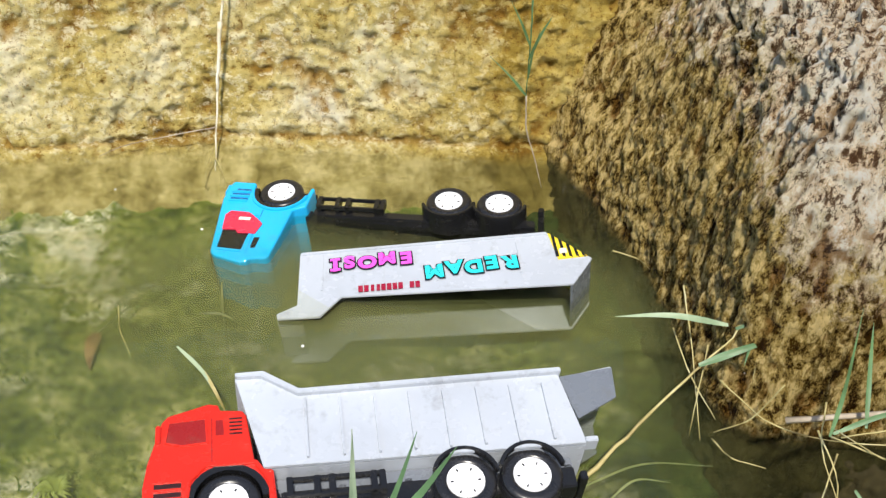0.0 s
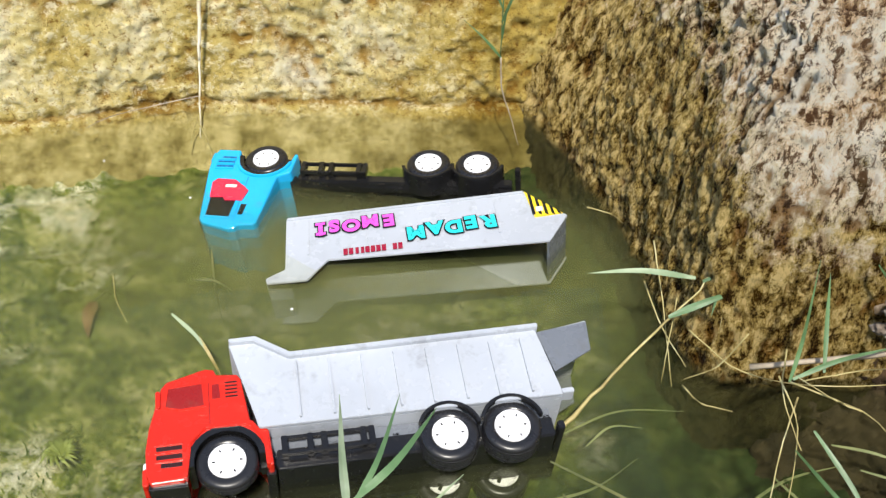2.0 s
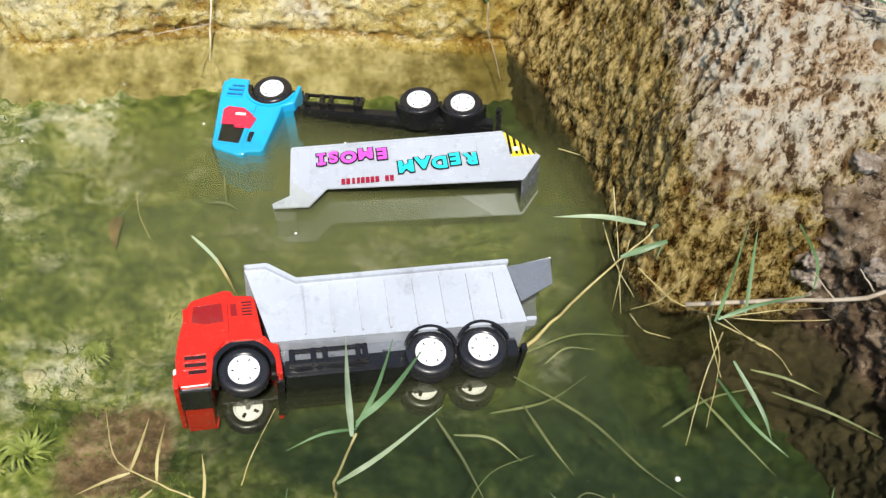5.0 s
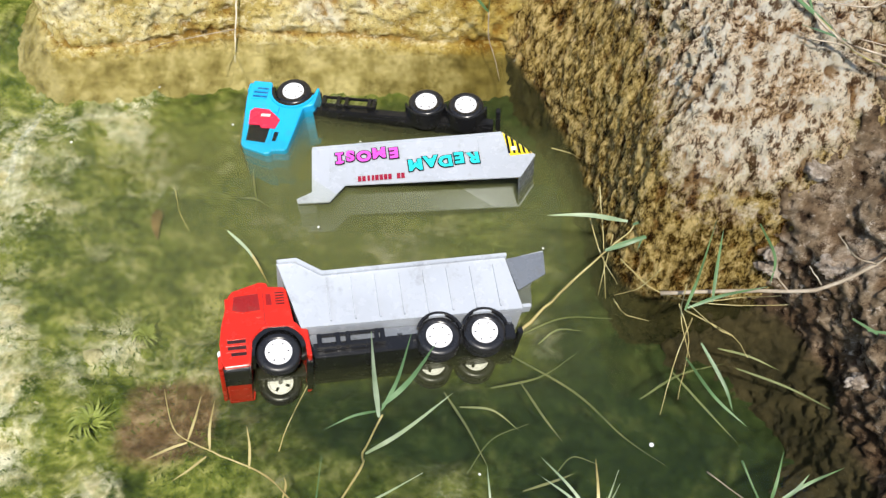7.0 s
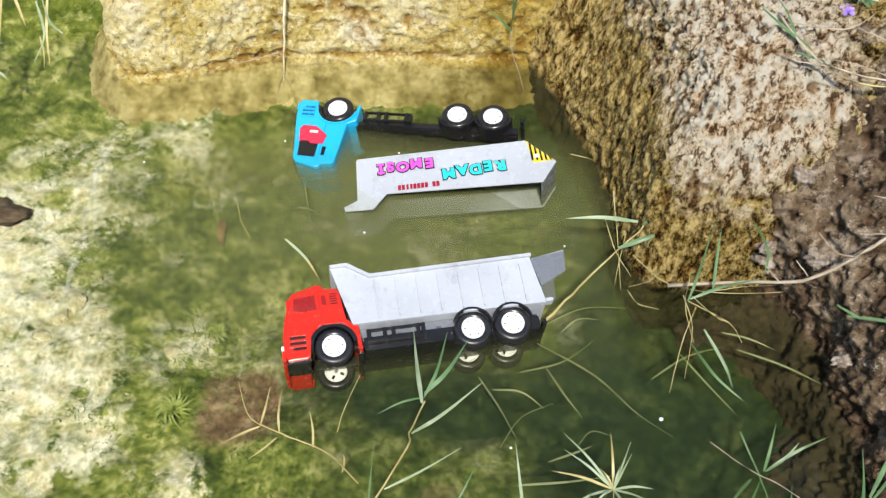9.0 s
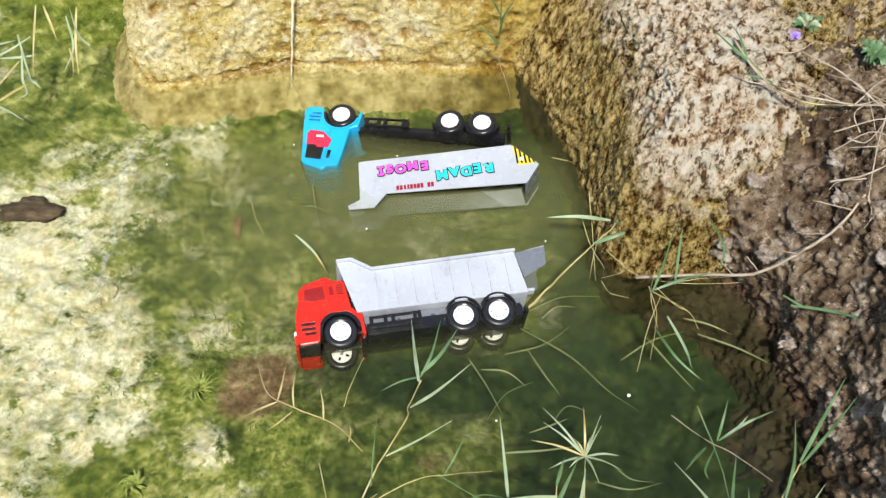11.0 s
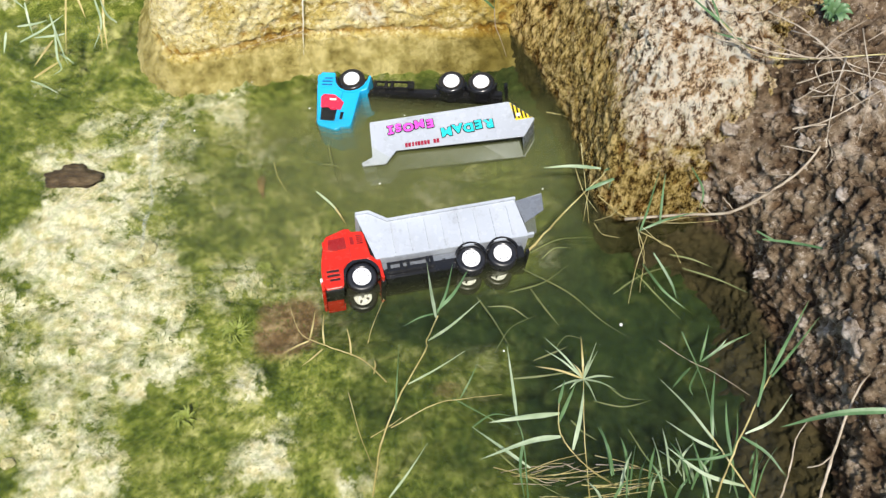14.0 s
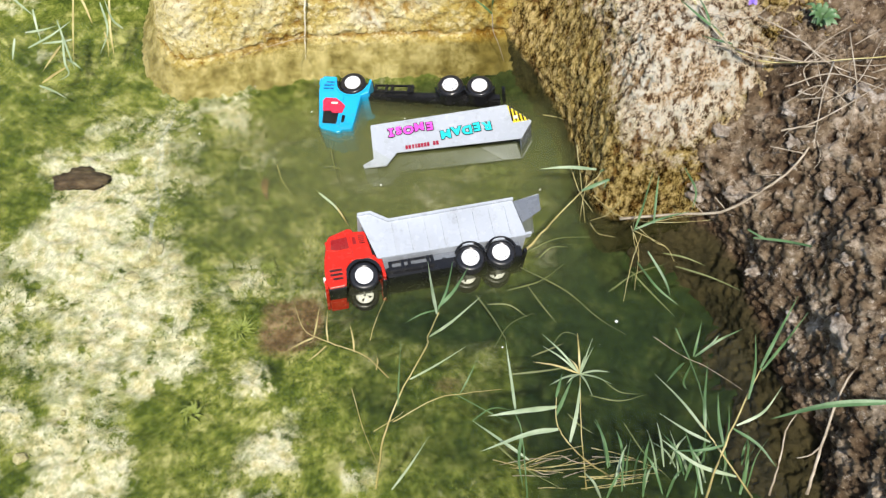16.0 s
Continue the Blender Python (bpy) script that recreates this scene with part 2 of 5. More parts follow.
k.color(k.ramp(k.noise(80, 3), (0.3, (0.22, 0.12, 0.55)), (0.7, (0.42, 0.30, 0.80))))
M["petal"] = k.m

# pond water: clear film with a greenish haze and a mirror gloss that grows at a slant
k = Mat("pond_water")
t = k.t
t.nodes.remove(k.b)
trans = k.node("ShaderNodeBsdfTransparent", Color=(0.95, 0.96, 0.90, 1))
haze = k.node("ShaderNodeBsdfDiffuse", Color=(0.30, 0.31, 0.21, 1))
gloss = k.node("ShaderNodeBsdfGlossy", Roughness=0.03)
fres = k.node("ShaderNodeFresnel", IOR=1.33)
bump = k.node("ShaderNodeBump", Strength=0.10, Distance=0.004)
k.link(k.noise(12, 3, 0.5), bump.inputs["Height"])
k.link(bump.outputs[0], gloss.inputs["Normal"])
k.link(bump.outputs[0], fres.inputs["Normal"])
murk = k.node("ShaderNodeMixShader")
k.link(k.math("MULTIPLY", k.mask(k.noise(5, 4), 0.2, 0.8), 0.015), murk.inputs[0])
k.link(trans.outputs[0], murk.inputs[1])
k.link(haze.outputs[0], murk.inputs[2])
top = k.node("ShaderNodeMixShader")
k.link(fres.outputs[0], top.inputs[0])
k.link(murk.outputs[0], top.inputs[1])
k.link(gloss.outputs[0], top.inputs[2])
k.link(top.outputs[0], t.nodes["Material Output"].inputs[0])
M["water"] = k.m
k = Mat("suspended_silt")
k.t.nodes.remove(k.b)
trans = k.node("ShaderNodeBsdfTransparent", Color=(0.975, 0.98, 0.955, 1))
haze = k.node("ShaderNodeBsdfDiffuse", Color=(0.112, 0.122, 0.050, 1))
murk = k.node("ShaderNodeMixShader")
sep = k.t.nodes.new("ShaderNodeSeparateXYZ")
k.link(k.co.outputs["Object"], sep.inputs[0])
cloud = k.math("MULTIPLY", k.mask(sep.outputs[1], -0.02, 0.24), k.math("MULTIPLY", k.mask(sep.outputs[0], -0.38, -0.02), k.mask(sep.outputs[0], 0.40, 0.16)))
cloud = k.math("MULTIPLY", cloud, k.mask(sep.outputs[1], 0.42, 0.34))
k.link(k.math("MULTIPLY", k.mask(k.noise(6, 5), 0.15, 0.75), k.math("ADD", k.math("MULTIPLY", cloud, 0.85), 0.006)), murk.inputs[0])
k.link(trans.outputs[0], murk.inputs[1])
k.link(haze.outputs[0], murk.inputs[2])
k.link(murk.outputs[0], k.t.nodes["Material Output"].inputs[0])
M["murk"] = k.m


# ---- building helpers ----
def part(name, bm, material, parent=None, label="", smooth=False):
    """Links a bmesh as one mesh object, under a parent if given."""
    me = bpy.data.meshes.new(name)
    bm.normal_update()
    bm.to_mesh(me)
    bm.free()
    me.materials.append(material)
    if smooth:
        me.shade_smooth()
    ob = new(name, me)
    if parent:
        ob.parent = parent
    if label:
        tagged(ob, label)
    return ob


def empty(name, m, label, category, group=""):
    ob = new(name)
    ob.matrix_world = m
    ob.empty_display_size = 0.05
    return tagged(ob, label, category, group)


_rng = np.random.RandomState(7)
_perm = _rng.permutation(4096)


def vnoise(p):
    """Smooth value noise, -1 to 1, at the rows of p."""
    i = np.floor(p).astype(np.int64)
    f = p - i
    f = f * f * f * (f * (f * 6 - 15) + 10)
    out = np.zeros(len(p))
    for dx in (0, 1):
        for dy in (0, 1):
            for dz in (0, 1):
                h = _perm[(_perm[(_perm[(i[:, 0] + dx) & 4095] + i[:, 1] + dy) & 4095] + i[:, 2] + dz) & 4095] / 2047.5 - 1
                wgt = (f[:, 0] if dx else 1 - f[:, 0]) * (f[:, 1] if dy else 1 - f[:, 1]) * (f[:, 2] if dz else 1 - f[:, 2])
                out += h * wgt
    return out


def fbm(p, scale, octaves=4, gain=0.5, stretch=(1, 1, 1), ridge=False):
    q = np.asarray(p) * scale * np.array(stretch)
    out, a = np.zeros(len(q)), 1.0
    for o in range(octaves):
        v = vnoise(q + 17.3 * o)
        out += a * ((1 - 2 * np.abs(v)) if ridge else v)
        q = q * 2.03
        a *= gain
    return out


def sheet(name, P, nu, nv, material, attrs=None, smooth=True):
    """A mesh from a grid of nu x nv points (rows of P)."""
    idx = np.arange(nu * nv).reshape(nv, nu)
    quads = np.stack([idx[:-1, :-1], idx[:-1, 1:], idx[1:, 1:], idx[1:, :-1]], -1).reshape(-1, 4)
    me = bpy.data.meshes.new(name)
    me.from_pydata(P.tolist(), [], quads.tolist())
    me.materials.append(material)
    for key, v in (attrs or {}).items():
        a = me.attributes.new(key, "FLOAT", "POINT")
        a.data.foreach_set("value", np.asarray(v, dtype=np.float32))
    if smooth:
        me.shade_smooth()
    return new(name, me)


def grid_normals(P, nu, nv):
    G = P.reshape(nv, nu, 3)
    n = np.cross(np.gradient(G, axis=1), np.gradient(G, axis=0)).reshape(-1, 3)
    return n / np.maximum(np.linalg.norm(n, axis=1, keepdims=True), 1e-9)


# ---- ground and pond ----
def spread(lo, hi, step, far, n):
    """Even steps from lo to hi and widening ones out to far."""
    grow = np.geomspace(1.0, far, n) - 1.0 + np.linspace(0, 0.2, n)
    return np.concatenate([lo - grow[:0:-1], np.arange(lo, hi, step), hi + grow])


gx, gy = spread(-0.80, 0.72, 0.0045, 80, 40), spread(-0.46, 0.76, 0.0045, 80, 40)
GX, GY = np.meshgrid(gx, gy)
X, Y = GX.ravel(), GY.ravel()
flat = np.stack([X, Y, np.zeros_like(X)], -1)
BLOBS = [(-0.42, 0.02, 0.11), (-0.31, -0.06, 0.10), (-0.38, -0.22, 0.10), (-0.47, 0.14, 0.06), (-0.15, -0.125, 0.035), (-0.33, 0.08, 0.05),
         (-0.13, -0.23, 0.05), (0.12, 0.225, 0.035), (0.085, 0.245, 0.02), (0.30, 0.10, 0.03), (-0.50, 0.28, 0.05), (0.0, -0.27, 0.04)]
patch = sum(1.0 * np.exp(-((X - bx) ** 2 + (Y - by) ** 2) / br ** 2) for bx, by, br in BLOBS)
patch -= 0.8 * np.exp(-((X + 0.25) / 0.10) ** 2 - ((Y + 0.20) / 0.06) ** 2)
# the last term lightens a broad area of the bed at the left back
patch = np.minimum(patch, 0.80) + 0.50 * np.exp(-((X + 0.33) ** 2 / 0.24 ** 2 + (Y - 0.30) ** 2 / 0.2 ** 2))
bed = -0.058 + 0.007 * fbm(flat, 9, 3) + 0.0035 * fbm(flat, 45, 3) + 0.0022 * fbm(flat, 130, 2)
bed += 0.008 * np.clip(patch, 0, 1.2)
bed -= 0.05 * np.exp(-((X - 0.42) ** 2 / 0.16 ** 2 + (Y + 0.14) ** 2 / 0.18 ** 2))
def blob(cx, cy, rx, ry):
    return np.exp(-((X - cx) ** 2 / rx ** 2 + (Y - cy) ** 2 / ry ** 2))


# blobs where the bed is painted dark for deep or shaded water
silt_shade = 1.15 * np.clip((X - 0.21) / 0.15, 0, 1) * np.clip((0.34 - Y) / 0.20, 0, 1) + 0.85 * blob(0.13, 0.0, 0.20, 0.06) + 0.6 * blob(0.1, 0.38, 0.16, 0.06)
silt_shade += 1.1 * blob(0.24, 0.46, 0.10, 0.09) + 0.75 * blob(0.02, 0.46, 0.24, 0.05) + 0.18 * blob(0.04, -0.24, 0.16, 0.11) + 0.5 * blob(0.30, 0.35, 0.07, 0.16) + 0.45 * blob(-0.42, 0.60, 0.06, 0.12) + 0.58 * blob(0.22, -0.16, 0.20, 0.20) + 0.35 * blob(0.02, -0.12, 0.10, 0.10) + 0.4 * blob(-0.05, 0.1, 0.05, 0.10)
bed -= 0.016 * blob(0.12, 0.30, 0.18, 0.06)
out = np.maximum.reduce([-0.75 - X, X - 0.66, -0.44 - Y, Y - 0.70, np.minimum(X - 0.56, Y - 0.24)])
rise = np.clip(out / 0.22, 0, 1)
rise = rise * rise * (3 - 2 * rise)
mud_patch = np.exp(-((X + 0.108) / 0.050) ** 4 - ((Y + 0.026) / 0.055) ** 4) + 0.55 * np.exp(-((X - 0.12) / 0.035) ** 2 - ((Y + 0.13) / 0.03) ** 2)
silt_shade, patch = silt_shade * (1 - rise), patch * (1 - rise)
bed = bed * (1 - rise) + rise * (0.30 + 0.03 * fbm(flat, 3, 3))
ground = sheet("ground", np.stack([X, Y, bed], -1), len(gx), len(gy), M["bed"], {"sand": patch, "silt_shade": silt_shade, "mud": mud_patch * (1 - rise)})
tagged(ground, "pond bed of green algae and pale sandy patches", "ground", kind="structure")

bm = bmesh.new()
bmesh.ops.create_grid(bm, x_segments=2, y_segments=2, size=1.0, matrix=Matrix.Translation((0, 0.1, 0)) @ Matrix.Diagonal((0.9, 0.75, 1, 1)))
water = tagged(part("water", bm, M["water"]), "still murky greenish pond water with faint reflections", "water", kind="structure")
water.visible_shadow = False
for depth in (0.009, 0.020, 0.034):
    bm = bmesh.new()
    bmesh.ops.create_grid(bm, x_segments=2, y_segments=2, size=1.0, matrix=Matrix.Translation((0, 0.1, -depth)) @ Matrix.Diagonal((0.88, 0.73, 1, 1)))
    silt_layer = tagged(part("water_murk", bm, M["murk"]), "fine silt hanging in the pond water", "water", kind="structure")
    silt_layer.visible_shadow = False


# ---- rocks ----
def eased(path, step, kern):
    """An evenly stepped, softened line through plan points."""
    pts = np.array(path, float)
    seg = np.concatenate([[0], np.cumsum(np.linalg.norm(np.diff(pts, axis=0), axis=1))])
    u = np.linspace(0, 1, int(seg[-1] / step))
    k = np.ones(kern) / kern
    return u, lambda p: np.stack([np.convolve(np.pad(np.interp(u, seg / seg[-1], np.array(p, float)[:, i]), kern // 2, mode="edge"), k, "valid") for i in (0, 1)], -1)


def rock_bank(name, edge, crest, height, reach, power, step, material, label, amp, stretch, coarse, wetness, ease=9.0, toe=5.0):
    """A steep bank that rises from its waterline (edge) and levels off towards the crest line inland."""
    u, line = eased(edge, step, 15)
    E, C = line(edge), line(crest)
    D = np.linalg.norm(C - E, axis=1)
    # heights along the way inland, spaced evenly over the surface
    dd = np.concatenate([np.linspace(-0.125 / toe, 0, 60)[:-1], np.geomspace(0.0001, 0.35, 4000)])
    zz = np.where(dd > 0, height * (1 - np.exp(-(np.maximum(dd, 0) / reach) ** power)) + 0.10 * np.maximum(dd - 0.05, 0), dd * toe)
    arc_len = np.concatenate([[0], np.cumsum(np.hypot(np.diff(dd), np.diff(zz)))])
    rows = np.concatenate([np.arange(0, 0.52, step), np.arange(0.52, arc_len[-1], step * 3)])
    dr, zr = np.interp(rows, arc_len, dd), np.interp(rows, arc_len, zz)
    way = (C - E) / D[:, None] * (1 + 2.0 * np.clip((E[:, 1:] - ease) / 0.12, 0, 1))
    nu, nv = len(u), len(rows)
    P = np.concatenate([np.concatenate([E + (way if d > 0 else (C - E) / D[:, None]) * d, np.full((nu, 1), z)], 1) for d, z in zip(dr, zr)])
    depth = np.repeat(dr, nu)
    n = grid_normals(P, nu, nv)
    if n[:, 2].mean() < 0:
        n = -n
    low = coarse * fbm(P, 8, 3, 0.5)
    pits = fbm(P, 95, 3, 0.7, stretch)
    edges = fbm(P, 40, 2, 0.6, stretch, True)
    disp = low + amp * (0.75 * pits + 0.22 * edges) * (1 + 0.9 * np.clip((P[:, 2] - 0.19) / 0.06, 0, 1))
    P = P + n * disp[:, None]
    # low where the surface is pitted; drives the painted pit shade
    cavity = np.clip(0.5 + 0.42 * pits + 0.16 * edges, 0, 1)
    # algae: growth below the water, plus a darker tone low on the south side
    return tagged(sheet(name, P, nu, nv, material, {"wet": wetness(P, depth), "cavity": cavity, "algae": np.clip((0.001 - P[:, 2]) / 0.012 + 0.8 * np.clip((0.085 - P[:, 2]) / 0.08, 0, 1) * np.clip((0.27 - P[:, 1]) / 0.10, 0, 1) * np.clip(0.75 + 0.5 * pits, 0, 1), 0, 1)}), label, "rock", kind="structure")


def rock_stain(P, d):
    """Stained below a level that drops towards the free corner."""
    level = 0.215 - 0.07 * np.clip((0.27 - P[:, 1]) / 0.10, 0, 1) * np.clip((P[:, 0] - 0.35) / 0.03, 0, 1)
    darken = 0.6 * np.clip((0.07 - P[:, 2]) / 0.06, 0, 1) + 0.75 * np.clip((P[:, 0] - 0.47) / 0.10, 0, 1)
    return np.clip(0.5 + (level - P[:, 2]) / 0.16 + darken, 0, 1)


# mask near the water for damp soil and the painted shade there
def bank_damp_shade(P, d):
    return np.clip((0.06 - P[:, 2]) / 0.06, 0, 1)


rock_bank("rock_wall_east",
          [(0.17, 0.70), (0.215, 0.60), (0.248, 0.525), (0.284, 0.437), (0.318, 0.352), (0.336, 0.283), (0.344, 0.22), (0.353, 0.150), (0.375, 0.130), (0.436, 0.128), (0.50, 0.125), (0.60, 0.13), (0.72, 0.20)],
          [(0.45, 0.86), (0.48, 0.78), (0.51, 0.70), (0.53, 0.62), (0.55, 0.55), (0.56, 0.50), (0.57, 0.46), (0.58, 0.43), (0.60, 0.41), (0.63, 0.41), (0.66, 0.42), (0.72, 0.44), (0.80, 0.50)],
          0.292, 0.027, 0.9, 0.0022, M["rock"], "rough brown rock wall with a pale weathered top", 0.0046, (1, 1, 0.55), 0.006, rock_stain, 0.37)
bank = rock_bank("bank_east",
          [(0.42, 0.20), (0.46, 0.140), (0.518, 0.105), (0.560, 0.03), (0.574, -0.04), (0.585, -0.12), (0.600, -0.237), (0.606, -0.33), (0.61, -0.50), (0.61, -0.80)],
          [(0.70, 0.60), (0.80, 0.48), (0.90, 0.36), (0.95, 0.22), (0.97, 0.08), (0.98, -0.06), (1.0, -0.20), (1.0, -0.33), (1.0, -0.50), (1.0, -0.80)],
          0.285, 0.046, 0.95, 0.0030, M["soil"], "brown crumbly soil bank with loose stones", 0.0085, (1, 1, 0.9), 0.017, bank_damp_shade, toe=1.3)


def loft_wall(name, path, zs, lean, material, label, step, amp):
    """A rock face along a plan line: lean(z) is the way inland at each height."""
    pts = np.array(path, float)
    seg = np.concatenate([[0], np.cumsum(np.linalg.norm(np.diff(pts, axis=0), axis=1))])
    s = np.arange(0, seg[-1], step)
    cx, cy = np.interp(s, seg, pts[:, 0]), np.interp(s, seg, pts[:, 1])
    kern = np.ones(13) / 13
    cx = np.convolve(np.pad(cx, 6, mode="edge"), kern, "valid")
    cy = np.convolve(np.pad(cy, 6, mode="edge"), kern, "valid")
    tx, ty = np.gradient(cx), np.gradient(cy)
    ln = np.hypot(tx, ty)
    inx, iny = -ty / ln, tx / ln
    rows = []
    for z in zs:
        o = lean(z)
        rows.append(np.stack([cx + inx * o, cy + iny * o, np.full_like(cx, min(z, 0.33))], -1))
    P = np.concatenate(rows)
    nu, nv = len(s), len(zs)
    n = grid_normals(P, nu, nv)
    disp = amp * (1.0 * fbm(P, 14, 2) + 0.35 * fbm(P, 45, 3, 0.6, (1, 1, 0.8), True) + 0.8 * fbm(P, 105, 2, 0.7, (1, 1, 0.9)))
    disp *= np.where(P[:, 2] < -0.01, 0.5, 1.0)
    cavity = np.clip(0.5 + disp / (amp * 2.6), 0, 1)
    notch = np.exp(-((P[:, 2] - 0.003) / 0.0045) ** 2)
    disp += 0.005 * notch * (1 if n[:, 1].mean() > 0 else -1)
    # lower cavity paints the notch's narrow shadow line into the colour
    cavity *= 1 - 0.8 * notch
    P = P + n * disp[:, None]
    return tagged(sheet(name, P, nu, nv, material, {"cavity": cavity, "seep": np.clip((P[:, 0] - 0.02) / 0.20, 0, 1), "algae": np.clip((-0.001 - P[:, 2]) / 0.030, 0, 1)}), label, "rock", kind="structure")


def lean_back(z):
    if z < 0:
        return z * 0.75
    return 0.12 * z if z < 0.3 else 0.036 + (z - 0.3) * 14


zs = np.concatenate([np.arange(-0.10, 0.33, 0.0026), np.linspace(0.33, 0.36, 10)])
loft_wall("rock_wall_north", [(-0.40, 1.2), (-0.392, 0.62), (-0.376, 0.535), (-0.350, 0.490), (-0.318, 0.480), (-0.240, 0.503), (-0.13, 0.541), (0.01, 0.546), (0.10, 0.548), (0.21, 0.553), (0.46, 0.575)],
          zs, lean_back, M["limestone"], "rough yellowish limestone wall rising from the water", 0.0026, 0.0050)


# ---- toy trucks ----
def prism(profile, y0, y1, bevel=0.0):
    """A solid from a side profile (x, z) between two widths."""
    bm = bmesh.new()
    a = [bm.verts.new((x, y0, z)) for x, z in profile]
    f = bm.faces.new(a)
    r = bmesh.ops.extrude_face_region(bm, geom=[f])
    bmesh.ops.translate(bm, verts=[v for v in r["geom"] if isinstance(v, bmesh.types.BMVert)], vec=(0, y1 - y0, 0))
    bmesh.ops.recalc_face_normals(bm, faces=bm.faces)
    if bevel:
        bmesh.ops.bevel(bm, geom=bm.edges[:], offset=bevel, segments=2, affect="EDGES", clamp_overlap=True)
    return bm


def box(x0, x1, y0, y1, z0, z1, bevel=0.0006):
    bm = bmesh.new()
    bmesh.ops.create_cube(bm, size=1, matrix=Matrix.Translation(((x0 + x1) / 2, (y0 + y1) / 2, (z0 + z1) / 2)) @ Matrix.Diagonal((abs(x1 - x0), abs(y1 - y0), abs(z1 - z0), 1)))
    if bevel:
        bmesh.ops.bevel(bm, geom=bm.edges[:], offset=bevel, segments=2, affect="EDGES", clamp_overlap=True)
    return bm


def joined(*bms):
    """Several bmeshes in one."""
    whole = bmesh.new()
    for b in bms:
        tmp = bpy.data.meshes.new("tmp")
        b.to_mesh(tmp)
        b.free()
        whole.from_mesh(tmp)
        bpy.data.meshes.remove(tmp)
    return whole


def lathe(profile, segments=40, caps=True):
    """Turns a profile of (radius, y) about the y axis."""
    bm = bmesh.new()
    rings = []
    for r, y in profile:
        rings.append([bm.verts.new((r * math.cos(2 * math.pi * i / segments), y, r * math.sin(2 * math.pi * i / segments))) for i in range(segments)])
    for a, b in zip(rings, rings[1:]):
        for i in range(segments):
            j = (i + 1) % segments
            bm.faces.new((a[i], a[j], b[j], b[i]))
    for ring in (rings[0], rings[-1]) if caps else ():
        bm.faces.new(ring)
    bmesh.ops.recalc_face_normals(bm, faces=bm.faces)
    return bm


def cut(ob, cutters):
    """Takes the cutters' shapes out of ob's mesh."""
    tool = new("tool", bpy.data.meshes.new("tool"))
    whole = joined(*cutters)
    whole.to_mesh(tool.data)
    whole.free()
    tool.matrix_world = ob.matrix_world.copy()
    mod = ob.modifiers.new("cut", "BOOLEAN")
    mod.object, mod.operation, mod.solver = tool, "DIFFERENCE", "EXACT"
    dg = bpy.context.evaluated_depsgraph_get()
    me = bpy.data.meshes.new_from_object(ob.evaluated_get(dg))
    ob.modifiers.remove(mod)
    old = ob.data
    me.name = old.name
    ob.data = me
    bpy.data.meshes.remove(old)
    bpy.data.objects.remove(tool)


TYRE_R = 0.0216


def tyre_mesh(width):
    w = width / 2
    prof = [(0.0130, -w + 0.0014), (0.0138, -w), (0.0188, -w), (0.0206, -w + 0.0012), (TYRE_R, -w + 0.003)]
    for i in range(5):
        y = -w + 0.004 + i * (width - 0.008) / 5
        s = (width - 0.008) / 5
        prof += [(TYRE_R, y), (TYRE_R, y + s * 0.7), (TYRE_R - 0.0008, y + s * 0.75), (TYRE_R - 0.0008, y + s * 0.95)]
    prof += [(TYRE_R, w - 0.003), (0.0206, w - 0.0012), (0.0188, w), (0.0138, w), (0.0130, w - 0.0014)]
    bm = lathe(prof + prof[:1], 48, False)
    bmesh.ops.remove_doubles(bm, verts=bm.verts, dist=1e-6)
    return bm


def rim_mesh(width):
    w = width / 2
    prof = [(0.0001, -w + 0.0008), (0.0036, -w + 0.0008), (0.0042, -w + 0.0016), (0.0108, -w + 0.0014), (0.0116, -w + 0.0002), (0.0130, -w), (0.0134, -w + 0.002),
            (0.0134, w - 0.002), (0.0130, w + 0.0002), (0.0118, w + 0.0004), (0.0110, w - 0.0010), (0.0066, w - 0.0008), (0.0058, w + 0.0006), (0.0036, w + 0.0010), (0.0001, w + 0.0010)]
    return lathe(prof, 40)


SLOT = {}


def slot_mesh(kind):
    """One small dark slot; front and back slots share two meshes."""
    if kind not in SLOT:
        b = box(0.0084, 0.0104, -0.0003, 0.0003, -0.0005, 0.0005, 0) if kind == "front" else box(0.0056, 0.0102, -0.0003, 0.0003, -0.0015, 0.0015, 0)
        me = bpy.data.meshes.new("rim_slot")
        b.to_mesh(me)
        b.free()
        me.materials.append(M["black"])
        SLOT[kind] = me
    return SLOT[kind]


def wheel(parent, x, y, side, width):
    """A wheel whose outer face is at y; side +1 faces the left of the truck."""
    tyre = part("wheel", tyre_mesh(width), M["rubber"], parent, "black ribbed rubber tyre on a white rim", True)
    tyre.matrix_local = Matrix.Translation((x, y - side * width / 2, 0)) @ Matrix.Rotation(0 if side > 0 else math.pi, 4, "Z")
    part("rim", rim_mesh(width), M["white"], tyre, "white plastic rim")
    for i in range(10):
        front = i < 6
        slot = new("rim_slot", slot_mesh("front" if front else "back"))
        slot.parent = tyre
        slot.matrix_local = Matrix.Rotation((i * math.pi / 3 if front else i * math.pi / 2 + 0.5), 4, "Y") @ Matrix.Translation((0, (width / 2 - 0.0007) if front else (-width / 2 + 0.0013), 0))
    return tyre


def arc(cx, cz, r, a0, a1, n=12):
    return [(cx + r * math.cos(radians(a0 + (a1 - a0) * i / n)), cz + r * math.sin(radians(a0 + (a1 - a0) * i / n))) for i in range(n + 1)]


WIDTH = 0.088  # across the truck


